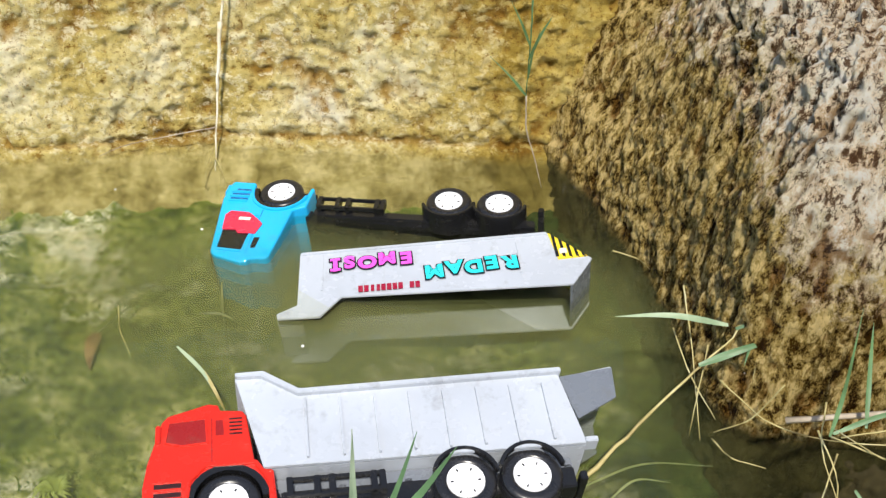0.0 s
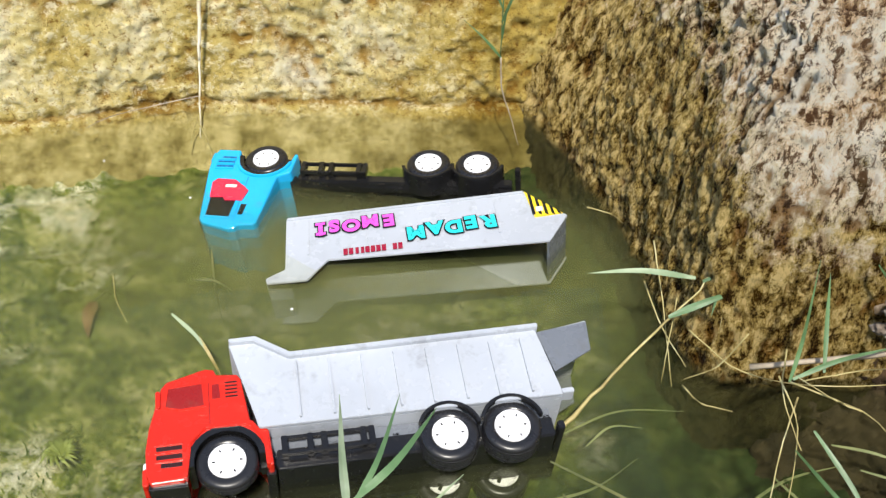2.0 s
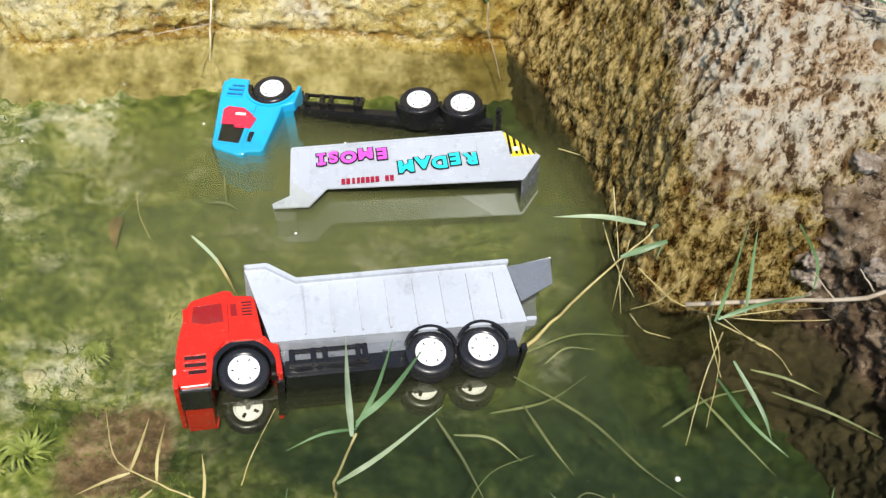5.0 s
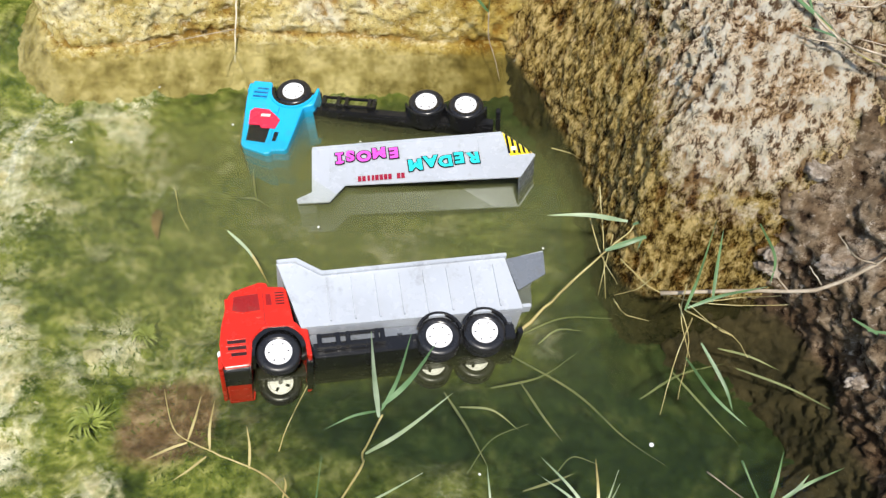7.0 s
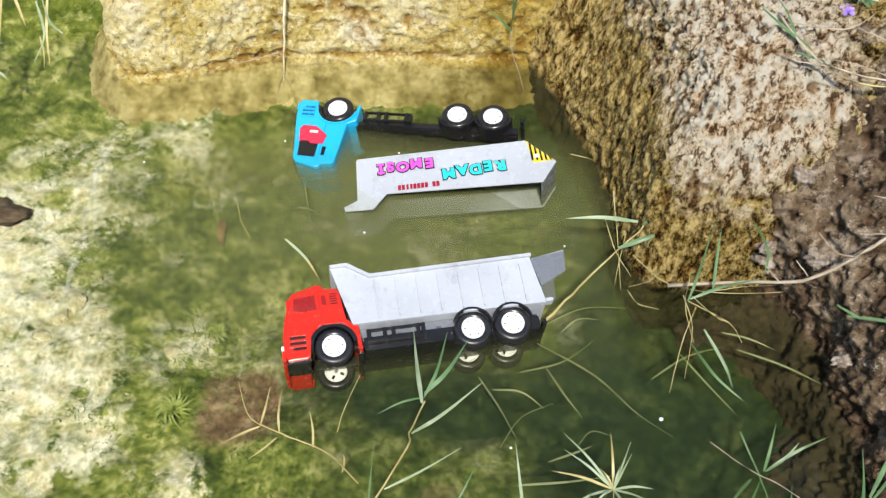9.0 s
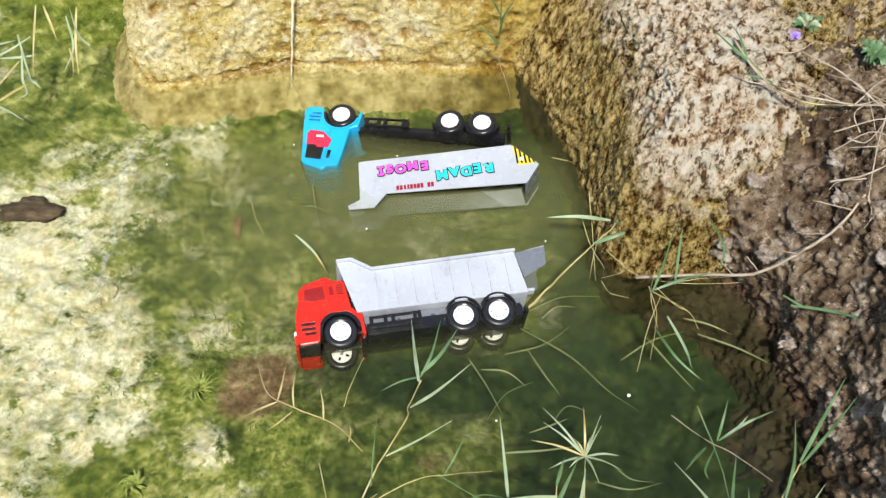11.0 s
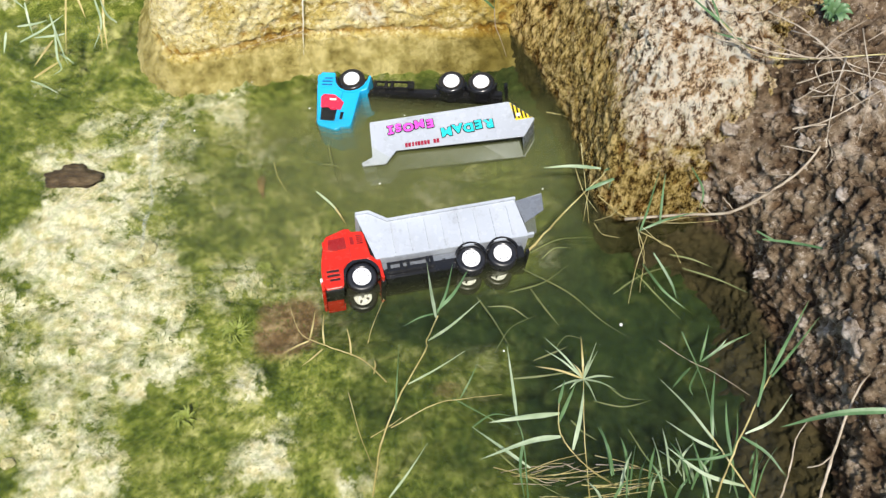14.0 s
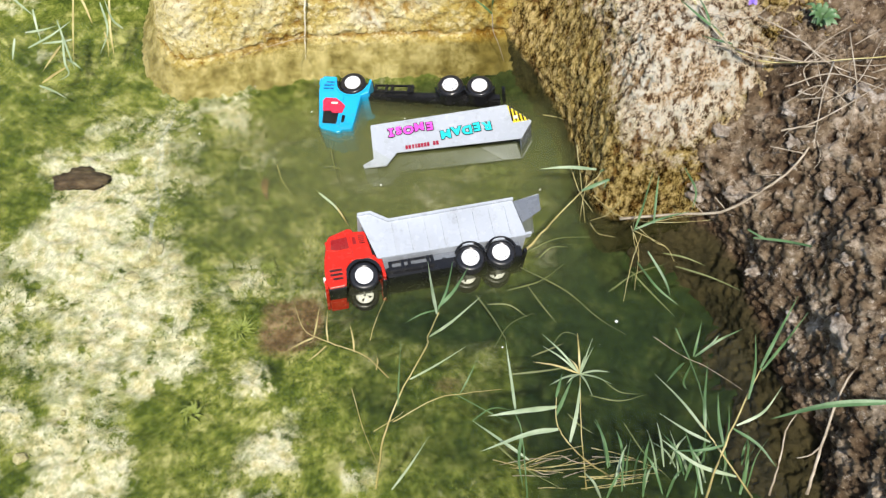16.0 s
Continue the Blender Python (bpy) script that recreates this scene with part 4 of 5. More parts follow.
stem(g, "straw", 0.0014, (0.041, -0.149, 0), (0.01, -0.135, 0.035), (-0.03, -0.126, 0.05), (-0.059, -0.118, 0.058), (-0.074, -0.106, 0.06), (-0.089, -0.068, 0.06))
blade(g, "straw", 0.0026, (-0.059, -0.12, 0.058), (-0.075, -0.127, 0.056), (-0.095, -0.136, 0.05))
blade(g, "straw", 0.0026, (-0.059, -0.118, 0.058), (-0.056, -0.098, 0.062), (-0.054, -0.076, 0.065))
blade(g, "straw", 0.0026, (-0.04, -0.122, 0.05), (-0.043, -0.103, 0.055), (-0.043, -0.076, 0.058))
blade(g, "straw", 0.0026, (-0.005, -0.132, 0.04), (-0.007, -0.114, 0.045), (-0.012, -0.095, 0.05))
blade(g, "straw", 0.0026, (0.024, -0.142, 0.01), (0.026, -0.135, 0.02), (0.025, -0.132, 0.03))
blade(g, "straw", 0.0026, (-0.042, -0.128, 0.05), (-0.056, -0.14, 0.045), (-0.069, -0.148, 0.04))
stem(g, "straw", 0.0009, (0.013, -0.088, 0), (0.021, -0.069, 0.02), (0.036, -0.044, 0.045))
g = plant("grass_plant", "broad pale green grass leaning over dark water", "grass", (0.227, -0.348, -0.06))
stem(g, "blade", 0.002, (0.227, -0.348, -0.06), (0.218, -0.328, 0.05), (0.214, -0.27, 0.07), (0.206, -0.244, 0.08))
stem(g, "straw", 0.0018, (0.337, -0.289, -0.02), (0.296, -0.299, 0.05), (0.271, -0.282, 0.07), (0.258, -0.26, 0.08), (0.259, -0.223, 0.09))
blade(g, "blade_pale", 0.0044, (0.207, -0.246, 0.08), (0.203, -0.21, 0.09), (0.197, -0.152, 0.1))
blade(g, "blade_pale", 0.0082, (0.259, -0.241, 0.085), (0.216, -0.249, 0.09), (0.171, -0.254, 0.085))
blade(g, "blade_pale", 0.0078, (0.259, -0.27, 0.08), (0.221, -0.279, 0.085), (0.161, -0.298, 0.075))
blade(g, "blade_pale", 0.0046, (0.222, -0.302, 0.06), (0.186, -0.279, 0.07), (0.152, -0.255, 0.075))
blade(g, "blade", 0.0024, (0.152, -0.255, 0.075), (0.177, -0.24, 0.08), (0.205, -0.243, 0.08))
blade(g, "blade_pale", 0.0062, (0.274, -0.283, 0.07), (0.283, -0.251, 0.085), (0.291, -0.209, 0.09))
blade(g, "blade", 0.008, (0.257, -0.251, 0.08), (0.27, -0.225, 0.09), (0.282, -0.202, 0.095))
blade(g, "blade", 0.006, (0.258, -0.23, 0.09), (0.263, -0.213, 0.095), (0.267, -0.202, 0.1))
blade(g, "blade", 0.0046, (0.214, -0.27, 0.07), (0.209, -0.308, 0.07), (0.213, -0.34, 0.06))
g = plant("grass_plant", "spray of thin olive grass blades above the water", "grass", (0.307, -0.293, -0.05))
stem(g, "straw", 0.0014, (0.307, -0.293, -0.05), (0.299, -0.224, 0.01), (0.301, -0.161, 0.03))
blade(g, "straw", 0.003, (0.301, -0.161, 0.03), (0.3, -0.134, 0.045), (0.301, -0.101, 0.04))
blade(g, "blade_pale", 0.003, (0.301, -0.161, 0.03), (0.31, -0.139, 0.045), (0.321, -0.111, 0.04))
blade(g, "blade_pale", 0.003, (0.301, -0.161, 0.03), (0.31, -0.146, 0.045), (0.321, -0.125, 0.04))
blade(g, "blade_pale", 0.003, (0.301, -0.161, 0.03), (0.276, -0.145, 0.045), (0.252, -0.123, 0.04))
blade(g, "straw", 0.003, (0.301, -0.161, 0.03), (0.268, -0.157, 0.045), (0.238, -0.148, 0.04))
blade(g, "blade_pale", 0.003, (0.301, -0.161, 0.03), (0.278, -0.175, 0.045), (0.257, -0.184, 0.04))
blade(g, "blade_pale", 0.003, (0.301, -0.161, 0.03), (0.319, -0.165, 0.045), (0.339, -0.164, 0.04))
blade(g, "blade_pale", 0.003, (0.301, -0.161, 0.03), (0.319, -0.174, 0.045), (0.34, -0.182, 0.04))
blade(g, "blade_pale", 0.003, (0.301, -0.161, 0.03), (0.306, -0.182, 0.045), (0.313, -0.199, 0.04))
blade(g, "straw", 0.003, (0.301, -0.161, 0.03), (0.293, -0.155, 0.045), (0.287, -0.143, 0.04))
blade(g, "blade_pale", 0.003, (0.301, -0.161, 0.03), (0.289, -0.174, 0.045), (0.28, -0.182, 0.04))
blade(g, "blade_pale", 0.003, (0.301, -0.161, 0.03), (0.276, -0.135, 0.045), (0.252, -0.103, 0.04))
blade(g, "blade_pale", 0.003, (0.301, -0.161, 0.03), (0.303, -0.153, 0.045), (0.308, -0.139, 0.04))
g = plant("grass_plant", "green grass with long upright blades near the dark bank", "grass", (0.449, -0.35, -0.06))
stem(g, "straw", 0.0026, (0.449, -0.35, -0.06), (0.441, -0.343, 0.06), (0.456, -0.307, 0.11), (0.485, -0.257, 0.15), (0.501, -0.232, 0.165))
stem(g, "straw", 0.0022, (0.523, -0.321, -0.03), (0.488, -0.342, 0.06), (0.454, -0.304, 0.09), (0.438, -0.281, 0.1), (0.411, -0.246, 0.11))
blade(g, "blade", 0.005, (0.482, -0.267, 0.15), (0.491, -0.235, 0.17), (0.497, -0.194, 0.18))
blade(g, "blade", 0.0054, (0.499, -0.233, 0.165), (0.523, -0.195, 0.18), (0.555, -0.147, 0.195))
blade(g, "blade", 0.005, (0.5, -0.236, 0.165), (0.534, -0.2, 0.175), (0.568, -0.162, 0.18))
blade(g, "blade_pale", 0.0042, (0.47, -0.289, 0.125), (0.502, -0.276, 0.135), (0.53, -0.244, 0.14))
blade(g, "blade_pale", 0.0046, (0.438, -0.284, 0.1), (0.411, -0.251, 0.115), (0.381, -0.214, 0.12))
blade(g, "blade_pale", 0.0046, (0.443, -0.296, 0.095), (0.414, -0.286, 0.105), (0.382, -0.264, 0.11))
blade(g, "blade", 0.0052, (0.438, -0.281, 0.1), (0.439, -0.249, 0.115), (0.448, -0.202, 0.125))
blade(g, "blade", 0.0048, (0.454, -0.307, 0.11), (0.451, -0.279, 0.12), (0.453, -0.245, 0.13))
blade(g, "blade", 0.0036, (0.455, -0.308, 0.11), (0.461, -0.29, 0.12), (0.465, -0.262, 0.125))
blade(g, "blade_pale", 0.006, (0.475, -0.33, 0.07), (0.425, -0.321, 0.085), (0.382, -0.287, 0.09))
blade(g, "blade", 0.0066, (0.478, -0.349, 0.06), (0.49, -0.312, 0.075), (0.495, -0.275, 0.085))
blade(g, "blade", 0.005, (0.435, -0.344, 0.05), (0.427, -0.309, 0.07), (0.418, -0.272, 0.08))
blade(g, "blade", 0.004, (0.456, -0.307, 0.11), (0.428, -0.314, 0.11), (0.39, -0.31, 0.1))
blade(g, "blade", 0.0044, (0.466, -0.29, 0.12), (0.496, -0.307, 0.11), (0.517, -0.333, 0.1))
g = plant("grass_plant", "half-sunken dark green grass shoot in murky water", "grass", (0.443, -0.081, 0.02))
stem(g, "blade", 0.0018, (0.443, -0.081, 0.02), (0.458, -0.126, 0.01), (0.469, -0.169, 0), (0.481, -0.212, -0.03))
stem(g, "twig", 0.001, (0.415, -0.083, 0), (0.451, -0.122, 0.01), (0.482, -0.14, 0.01), (0.529, -0.163, -0.01))
blade(g, "blade", 0.004, (0.475, -0.115, 0.01), (0.5, -0.104, 0.025), (0.534, -0.089, 0.03))
blade(g, "blade", 0.004, (0.449, -0.132, 0.01), (0.434, -0.149, 0.015), (0.42, -0.166, 0.015))
blade(g, "blade", 0.004, (0.464, -0.122, 0.01), (0.468, -0.107, 0.03), (0.476, -0.082, 0.04))
blade(g, "blade", 0.004, (0.466, -0.122, 0.01), (0.487, -0.11, 0.02), (0.5, -0.098, 0.03))
blade(g, "blade", 0.004, (0.461, -0.129, 0), (0.446, -0.158, 0.005), (0.45, -0.169, 0))
g = plant("straw_pile", "loose pile of dry straw at the water edge", "straw", (0.228, -0.281, 0.002))
stem(g, "twig", 0.0011, (0.228, -0.281, 0.002), (0.252, -0.291, 0.038), (0.281, -0.278, 0.024))
stem(g, "straw", 0.0011, (0.295, -0.287, 0.005), (0.325, -0.285, 0.02), (0.356, -0.287, 0.028))
stem(g, "straw", 0.0011, (0.292, -0.318, 0.009), (0.329, -0.322, 0.033), (0.37, -0.308, 0.026))
stem(g, "twig", 0.0011, (0.309, -0.276, 0.015), (0.34, -0.283, 0.027), (0.378, -0.279, 0.003))
stem(g, "straw", 0.0011, (0.312, -0.325, 0.027), (0.342, -0.325, 0.037), (0.376, -0.315, 0.025))
stem(g, "straw", 0.0011, (0.258, -0.291, 0.005), (0.288, -0.302, 0.035), (0.326, -0.286, 0.001))
stem(g, "twig", 0.0011, (0.204, -0.302, 0.014), (0.225, -0.314, 0.04), (0.252, -0.3, 0.006))
stem(g, "straw", 0.0011, (0.244, -0.289, 0.011), (0.277, -0.291, 0.023), (0.313, -0.28, 0.017))
stem(g, "straw", 0.0011, (0.327, -0.288, 0.023), (0.344, -0.285, 0.021), (0.363, -0.275, 0.01))
stem(g, "twig", 0.0011, (0.229, -0.299, 0.027), (0.243, -0.309, 0.033), (0.259, -0.305, 0.029))
stem(g, "straw", 0.0011, (0.18, -0.278, 0.012), (0.223, -0.3, 0.031), (0.268, -0.303, 0.025))
stem(g, "straw", 0.0011, (0.233, -0.29, 0.011), (0.261, -0.293, 0.023), (0.293, -0.27, 0))
stem(g, "twig", 0.0011, (0.189, -0.284, 0.009), (0.226, -0.291, 0.04), (0.268, -0.278, 0.013))
stem(g, "straw", 0.0011, (0.234, -0.285, 0.02), (0.251, -0.276, 0.016), (0.267, -0.274, 0.015))
stem(g, "straw", 0.0011, (0.235, -0.323, 0.023), (0.251, -0.33, 0.04), (0.272, -0.32, 0.014))
stem(g, "twig", 0.0011, (0.24, -0.291, 0.007), (0.252, -0.307, 0.036), (0.27, -0.293, 0.015))
stem(g, "straw", 0.0011, (0.205, -0.288, 0.007), (0.226, -0.292, 0.019), (0.25, -0.276, 0.002))
stem(g, "straw", 0.0011, (0.298, -0.31, 0.027), (0.343, -0.312, 0.035), (0.391, -0.302, 0.022))
stem(g, "twig", 0.0011, (0.267, -0.28, 0.027), (0.288, -0.288, 0.023), (0.31, -0.288, 0.02))
stem(g, "straw", 0.0011, (0.288, -0.306, 0.02), (0.327, -0.31, 0.022), (0.366, -0.312, 0.028))
stem(g, "straw", 0.0011, (0.308, -0.266, 0.02), (0.349, -0.286, 0.037), (0.399, -0.291, 0.004))
stem(g, "twig", 0.0011, (0.334, -0.312, 0.019), (0.348, -0.315, 0.034), (0.365, -0.308, 0.028))
stem(g, "straw", 0.0011, (0.207, -0.297, 0.026), (0.25, -0.282, 0.035), (0.297, -0.264, 0.023))
stem(g, "straw", 0.0011, (0.296, -0.312, 0.02), (0.336, -0.31, 0.037), (0.381, -0.295, 0.023))
stem(g, "twig", 0.0011, (0.269, -0.306, 0.018), (0.282, -0.309, 0.037), (0.3, -0.296, 0.018))
stem(g, "straw", 0.0011, (0.203, -0.284, 0), (0.238, -0.305, 0.036), (0.281, -0.287, 0.003))
g = plant("grass_plant", "low mixed green grass at the edge of the dark water", "grass", (0.418, -0.302, 0.012))
blade(g, "blade_pale", 0.0038759736011911507, (0.418, -0.302, 0.012), (0.412, -0.278, 0.042), (0.408, -0.252, 0.042))
blade(g, "blade", 0.003922454367572472, (0.492, -0.302, 0.044), (0.489, -0.296, 0.074), (0.496, -0.282, 0.074))
blade(g, "blade", 0.0033525348093098885, (0.387, -0.341, 0.044), (0.374, -0.319, 0.074), (0.361, -0.294, 0.074))
blade(g, "blade_pale", 0.004573716873624005, (0.37, -0.324, 0.008), (0.374, -0.309, 0.038), (0.388, -0.29, 0.038))
blade(g, "blade", 0.0046273302064000245, (0.346, -0.296, 0.027), (0.34, -0.28, 0.057), (0.336, -0.259, 0.057))
blade(g, "blade", 0.0042880559867754095, (0.45, -0.288, 0.024), (0.447, -0.276, 0.054), (0.452, -0.258, 0.054))
blade(g, "blade_pale", 0.004380005874669135, (0.408, -0.288, 0.018), (0.413, -0.278, 0.048), (0.428, -0.262, 0.048))
blade(g, "blade", 0.0046430229517554706, (0.5, -0.317, 0.016), (0.499, -0.296, 0.046), (0.508, -0.272, 0.046))
blade(g, "blade", 0.004103399119611284, (0.393, -0.342, 0.039), (0.399, -0.331, 0.069), (0.415, -0.314, 0.069))
blade(g, "blade_pale", 0.003239858545214831, (0.396, -0.299, 0.033), (0.39, -0.276, 0.063), (0.388, -0.25, 0.063))
blade(g, "blade", 0.0036695786815544723, (0.325, -0.304, 0.045), (0.316, -0.281, 0.075), (0.306, -0.255, 0.075))
blade(g, "blade", 0.00468513854166652, (0.423, -0.304, 0.02), (0.41, -0.284, 0.05), (0.397, -0.261, 0.05))
blade(g, "blade_pale", 0.0030361799891522726, (0.349, -0.311, 0.001), (0.341, -0.299, 0.031), (0.335, -0.281, 0.031))
blade(g, "blade", 0.003285238339962979, (0.481, -0.342, 0.048), (0.486, -0.319, 0.078), (0.502, -0.294, 0.078))
blade(g, "blade", 0.004743252114768923, (0.419, -0.32, 0.038), (0.427, -0.302, 0.068), (0.446, -0.281, 0.068))
blade(g, "blade_pale", 0.004496273177776299, (0.331, -0.324, 0.031), (0.336, -0.304, 0.061), (0.347, -0.281, 0.061))
blade(g, "blade", 0.0042664610743374754, (0.362, -0.345, 0.045), (0.361, -0.331, 0.075), (0.367, -0.313, 0.075))
blade(g, "blade", 0.0046182320300126875, (0.366, -0.311, 0.05), (0.366, -0.3, 0.08), (0.373, -0.282, 0.08))
blade(g, "blade_pale", 0.003023729962500261, (0.389, -0.307, 0.021), (0.381, -0.282, 0.051), (0.377, -0.256, 0.051))
blade(g, "blade", 0.00471191901042732, (0.347, -0.313, 0.018), (0.348, -0.292, 0.048), (0.355, -0.267, 0.048))
blade(g, "blade", 0.004655935433695668, (0.426, -0.308, 0.049), (0.432, -0.302, 0.079), (0.452, -0.289, 0.079))
blade(g, "blade_pale", 0.004670839746730933, (0.431, -0.298, 0.011), (0.42, -0.291, 0.041), (0.413, -0.278, 0.041))
blade(g, "blade", 0.004706270971032918, (0.481, -0.325, 0.015), (0.469, -0.317, 0.045), (0.462, -0.302, 0.045))
blade(g, "blade", 0.0034722044261794468, (0.336, -0.339, 0.048), (0.335, -0.319, 0.078), (0.34, -0.296, 0.078))
blade(g, "blade_pale", 0.0032191882736022108, (0.415, -0.292, 0.016), (0.399, -0.285, 0.046), (0.383, -0.271, 0.046))
blade(g, "blade", 0.0043163875242215, (0.318, -0.344, 0.035), (0.325, -0.333, 0.065), (0.341, -0.317, 0.065))
blade(g, "blade", 0.0042487714469781265, (0.431, -0.339, 0.028), (0.434, -0.314, 0.058), (0.447, -0.287, 0.058))
blade(g, "blade_pale", 0.0038715451755647963, (0.443, -0.325, 0.042), (0.431, -0.309, 0.072), (0.421, -0.289, 0.072))
blade(g, "blade", 0.004227853264996018, (0.327, -0.294, 0.02), (0.319, -0.267, 0.05), (0.313, -0.24, 0.05))
blade(g, "blade", 0.004577973505982629, (0.483, -0.295, 0.001), (0.477, -0.28, 0.031), (0.477, -0.261, 0.031))
blade(g, "blade_pale", 0.004482115665284376, (0.31, -0.345, 0.042), (0.298, -0.338, 0.072), (0.287, -0.324, 0.072))
blade(g, "blade", 0.004485882377729978, (0.358, -0.31, 0.009), (0.361, -0.293, 0.039), (0.372, -0.273, 0.039))
blade(g, "blade", 0.004525513473977401, (0.5, -0.323, 0.019), (0.509, -0.296, 0.049), (0.531, -0.268, 0.049))
blade(g, "blade_pale", 0.003549266663751217, (0.462, -0.328, 0.046), (0.46, -0.322, 0.076), (0.467, -0.309, 0.076))
g = plant("grass_leaf", "single long glossy green leaf reaching over the bank", "grass", (0.639, -0.293, 0.19))
blade(g, "blade", 0.0095, (0.639, -0.293, 0.19), (0.57, -0.286, 0.17), (0.505, -0.291, 0.145))
g = plant("root", "bare pale root hanging down the dark bank", "root", (0.553, -0.358, 0.08))
stem(g, "twig", 0.0034, (0.553, -0.358, 0.08), (0.566, -0.322, 0.11), (0.589, -0.271, 0.14), (0.613, -0.234, 0.155), (0.648, -0.206, 0.175))
stem(g, "twig", 0.0018, (0.568, -0.314, 0.115), (0.556, -0.321, 0.11), (0.543, -0.32, 0.1))
g = plant("root", "thin pale root hanging down the dark bank", "root", (0.517, -0.345, 0.05))
stem(g, "twig", 0.0022, (0.517, -0.345, 0.05), (0.527, -0.317, 0.085), (0.537, -0.284, 0.1), (0.549, -0.269, 0.115))
g = plant("root", "long curved bare root with side twigs across the bank", "root", (0.377, 0.083, 0.06))
stem(g, "twig", 0.0034, (0.377, 0.083, 0.06), (0.451, 0.068, 0.09), (0.504, 0.044, 0.125), (0.548, 0.044, 0.165), (0.585, 0.054, 0.205), (0.617, 0.082, 0.245), (0.639, 0.119, 0.275), (0.666, 0.135, 0.295), (0.698, 0.136, 0.31))
stem(g, "twig", 0.0014, (0.616, 0.09, 0.25), (0.58, 0.084, 0.25), (0.567, 0.075, 0.245))
stem(g, "twig", 0.0014, (0.597, 0.063, 0.225), (0.553, 0.071, 0.23))
stem(g, "twig", 0.0014, (0.575, 0.055, 0.19), (0.537, 0.048, 0.2))
stem(g, "twig", 0.0014, (0.548, 0.044, 0.165), (0.521, 0.038, 0.18), (0.501, 0.045, 0.2))
stem(g, "twig", 0.0014, (0.509, 0.046, 0.13), (0.492, 0.05, 0.15))
stem(g, "twig", 0.0014, (0.639, 0.119, 0.275), (0.585, 0.104, 0.285))
stem(g, "twig", 0.0014, (0.646, 0.124, 0.28), (0.642, 0.145, 0.3), (0.658, 0.15, 0.31))
stem(g, "twig", 0.0014, (0.485, 0.053, 0.11), (0.463, 0.064, 0.13))
stem(g, "twig", 0.0014, (0.613, 0.072, 0.24), (0.616, 0.051, 0.23), (0.608, 0.04, 0.22))
g = plant("root", "dry straw-coloured creeping root along the rock top", "root", (0.463, 0.288, 0.305))
stem(g, "straw", 0.0026, (0.463, 0.288, 0.305), (0.482, 0.228, 0.305), (0.506, 0.189, 0.3), (0.54, 0.167, 0.295), (0.596, 0.158, 0.3), (0.698, 0.147, 0.32))
stem(g, "twig", 0.0014, (0.505, 0.187, 0.3), (0.477, 0.194, 0.3), (0.46, 0.211, 0.3))
stem(g, "twig", 0.0014, (0.54, 0.167, 0.295), (0.501, 0.172, 0.31), (0.487, 0.222, 0.31))
stem(g, "twig", 0.0014, (0.589, 0.158, 0.3), (0.545, 0.172, 0.31), (0.511, 0.186, 0.31))
stem(g, "twig", 0.0014, (0.596, 0.158, 0.3), (0.627, 0.183, 0.315), (0.669, 0.21, 0.32))
stem(g, "twig", 0.0014, (0.599, 0.124, 0.29), (0.594, 0.145, 0.3), (0.615, 0.156, 0.31))
stem(g, "twig", 0.0014, (0.629, 0.15, 0.31), (0.643, 0.135, 0.3), (0.681, 0.114, 0.3))
stem(g, "twig", 0.0014, (0.585, 0.119, 0.285), (0.606, 0.114, 0.285), (0.628, 0.135, 0.3))
stem(g, "twig", 0.0014, (0.475, 0.245, 0.31), (0.534, 0.236, 0.31), (0.565, 0.25, 0.32))
blade(g, "blade", 0.0055, (0.498, 0.211, 0.3), (0.465, 0.233, 0.315), (0.435, 0.256, 0.33))
blade(g, "blade", 0.0055, (0.507, 0.194, 0.3), (0.48, 0.191, 0.31), (0.464, 0.2, 0.31))
blade(g, "blade", 0.0055, (0.482, 0.228, 0.305), (0.473, 0.245, 0.32), (0.462, 0.261, 0.33))
g = plant("grass_plant", "bent straw grass stem with green blades leaning on the rock", "grass", (0.227, 0.054, -0.004))
stem(g, "straw", 0.0036, (0.227, 0.054, -0.004), (0.25, 0.074, 0.012), (0.288, 0.109, 0.034))
stem(g, "straw", 0.0018, (0.288, 0.109, 0.034), (0.33, 0.143, 0.058), (0.347, 0.152, 0.072), (0.357, 0.165, 0.08))
blade(g, "blade_pale", 0.0058, (0.347, 0.164, 0.078), (0.304, 0.162, 0.085), (0.262, 0.163, 0.08))
blade(g, "blade", 0.0056, (0.352, 0.16, 0.078), (0.419, 0.16, 0.115), (0.528, 0.147, 0.165), (0.566, 0.151, 0.175))
blade(g, "blade", 0.0068, (0.325, 0.139, 0.058), (0.354, 0.145, 0.07), (0.385, 0.157, 0.075))
blade(g, "blade", 0.0034, (0.357, 0.165, 0.08), (0.363, 0.154, 0.07), (0.358, 0.139, 0.06))
stem(g, "straw", 0.0008, (0.376, 0.161, 0.07), (0.37, 0.15, 0.06), (0.366, 0.136, 0.05))
g = plant("grass_plant", "tangle of thin straw stems at the foot of the rock", "grass", (0.323, 0.222, 0.07))
stem(g, "straw", 0.0011, (0.323, 0.222, 0.07), (0.329, 0.178, 0.04), (0.337, 0.131, -0.01))
stem(g, "straw", 0.0011, (0.335, 0.161, 0.06), (0.33, 0.142, 0.03), (0.329, 0.135, -0.01))
stem(g, "straw", 0.0011, (0.314, 0.192, 0.05), (0.327, 0.159, 0.03), (0.349, 0.145, 0))
stem(g, "straw", 0.0011, (0.345, 0.145, 0.04), (0.387, 0.12, 0.02), (0.454, 0.112, 0.015), (0.543, 0.107, 0.03))
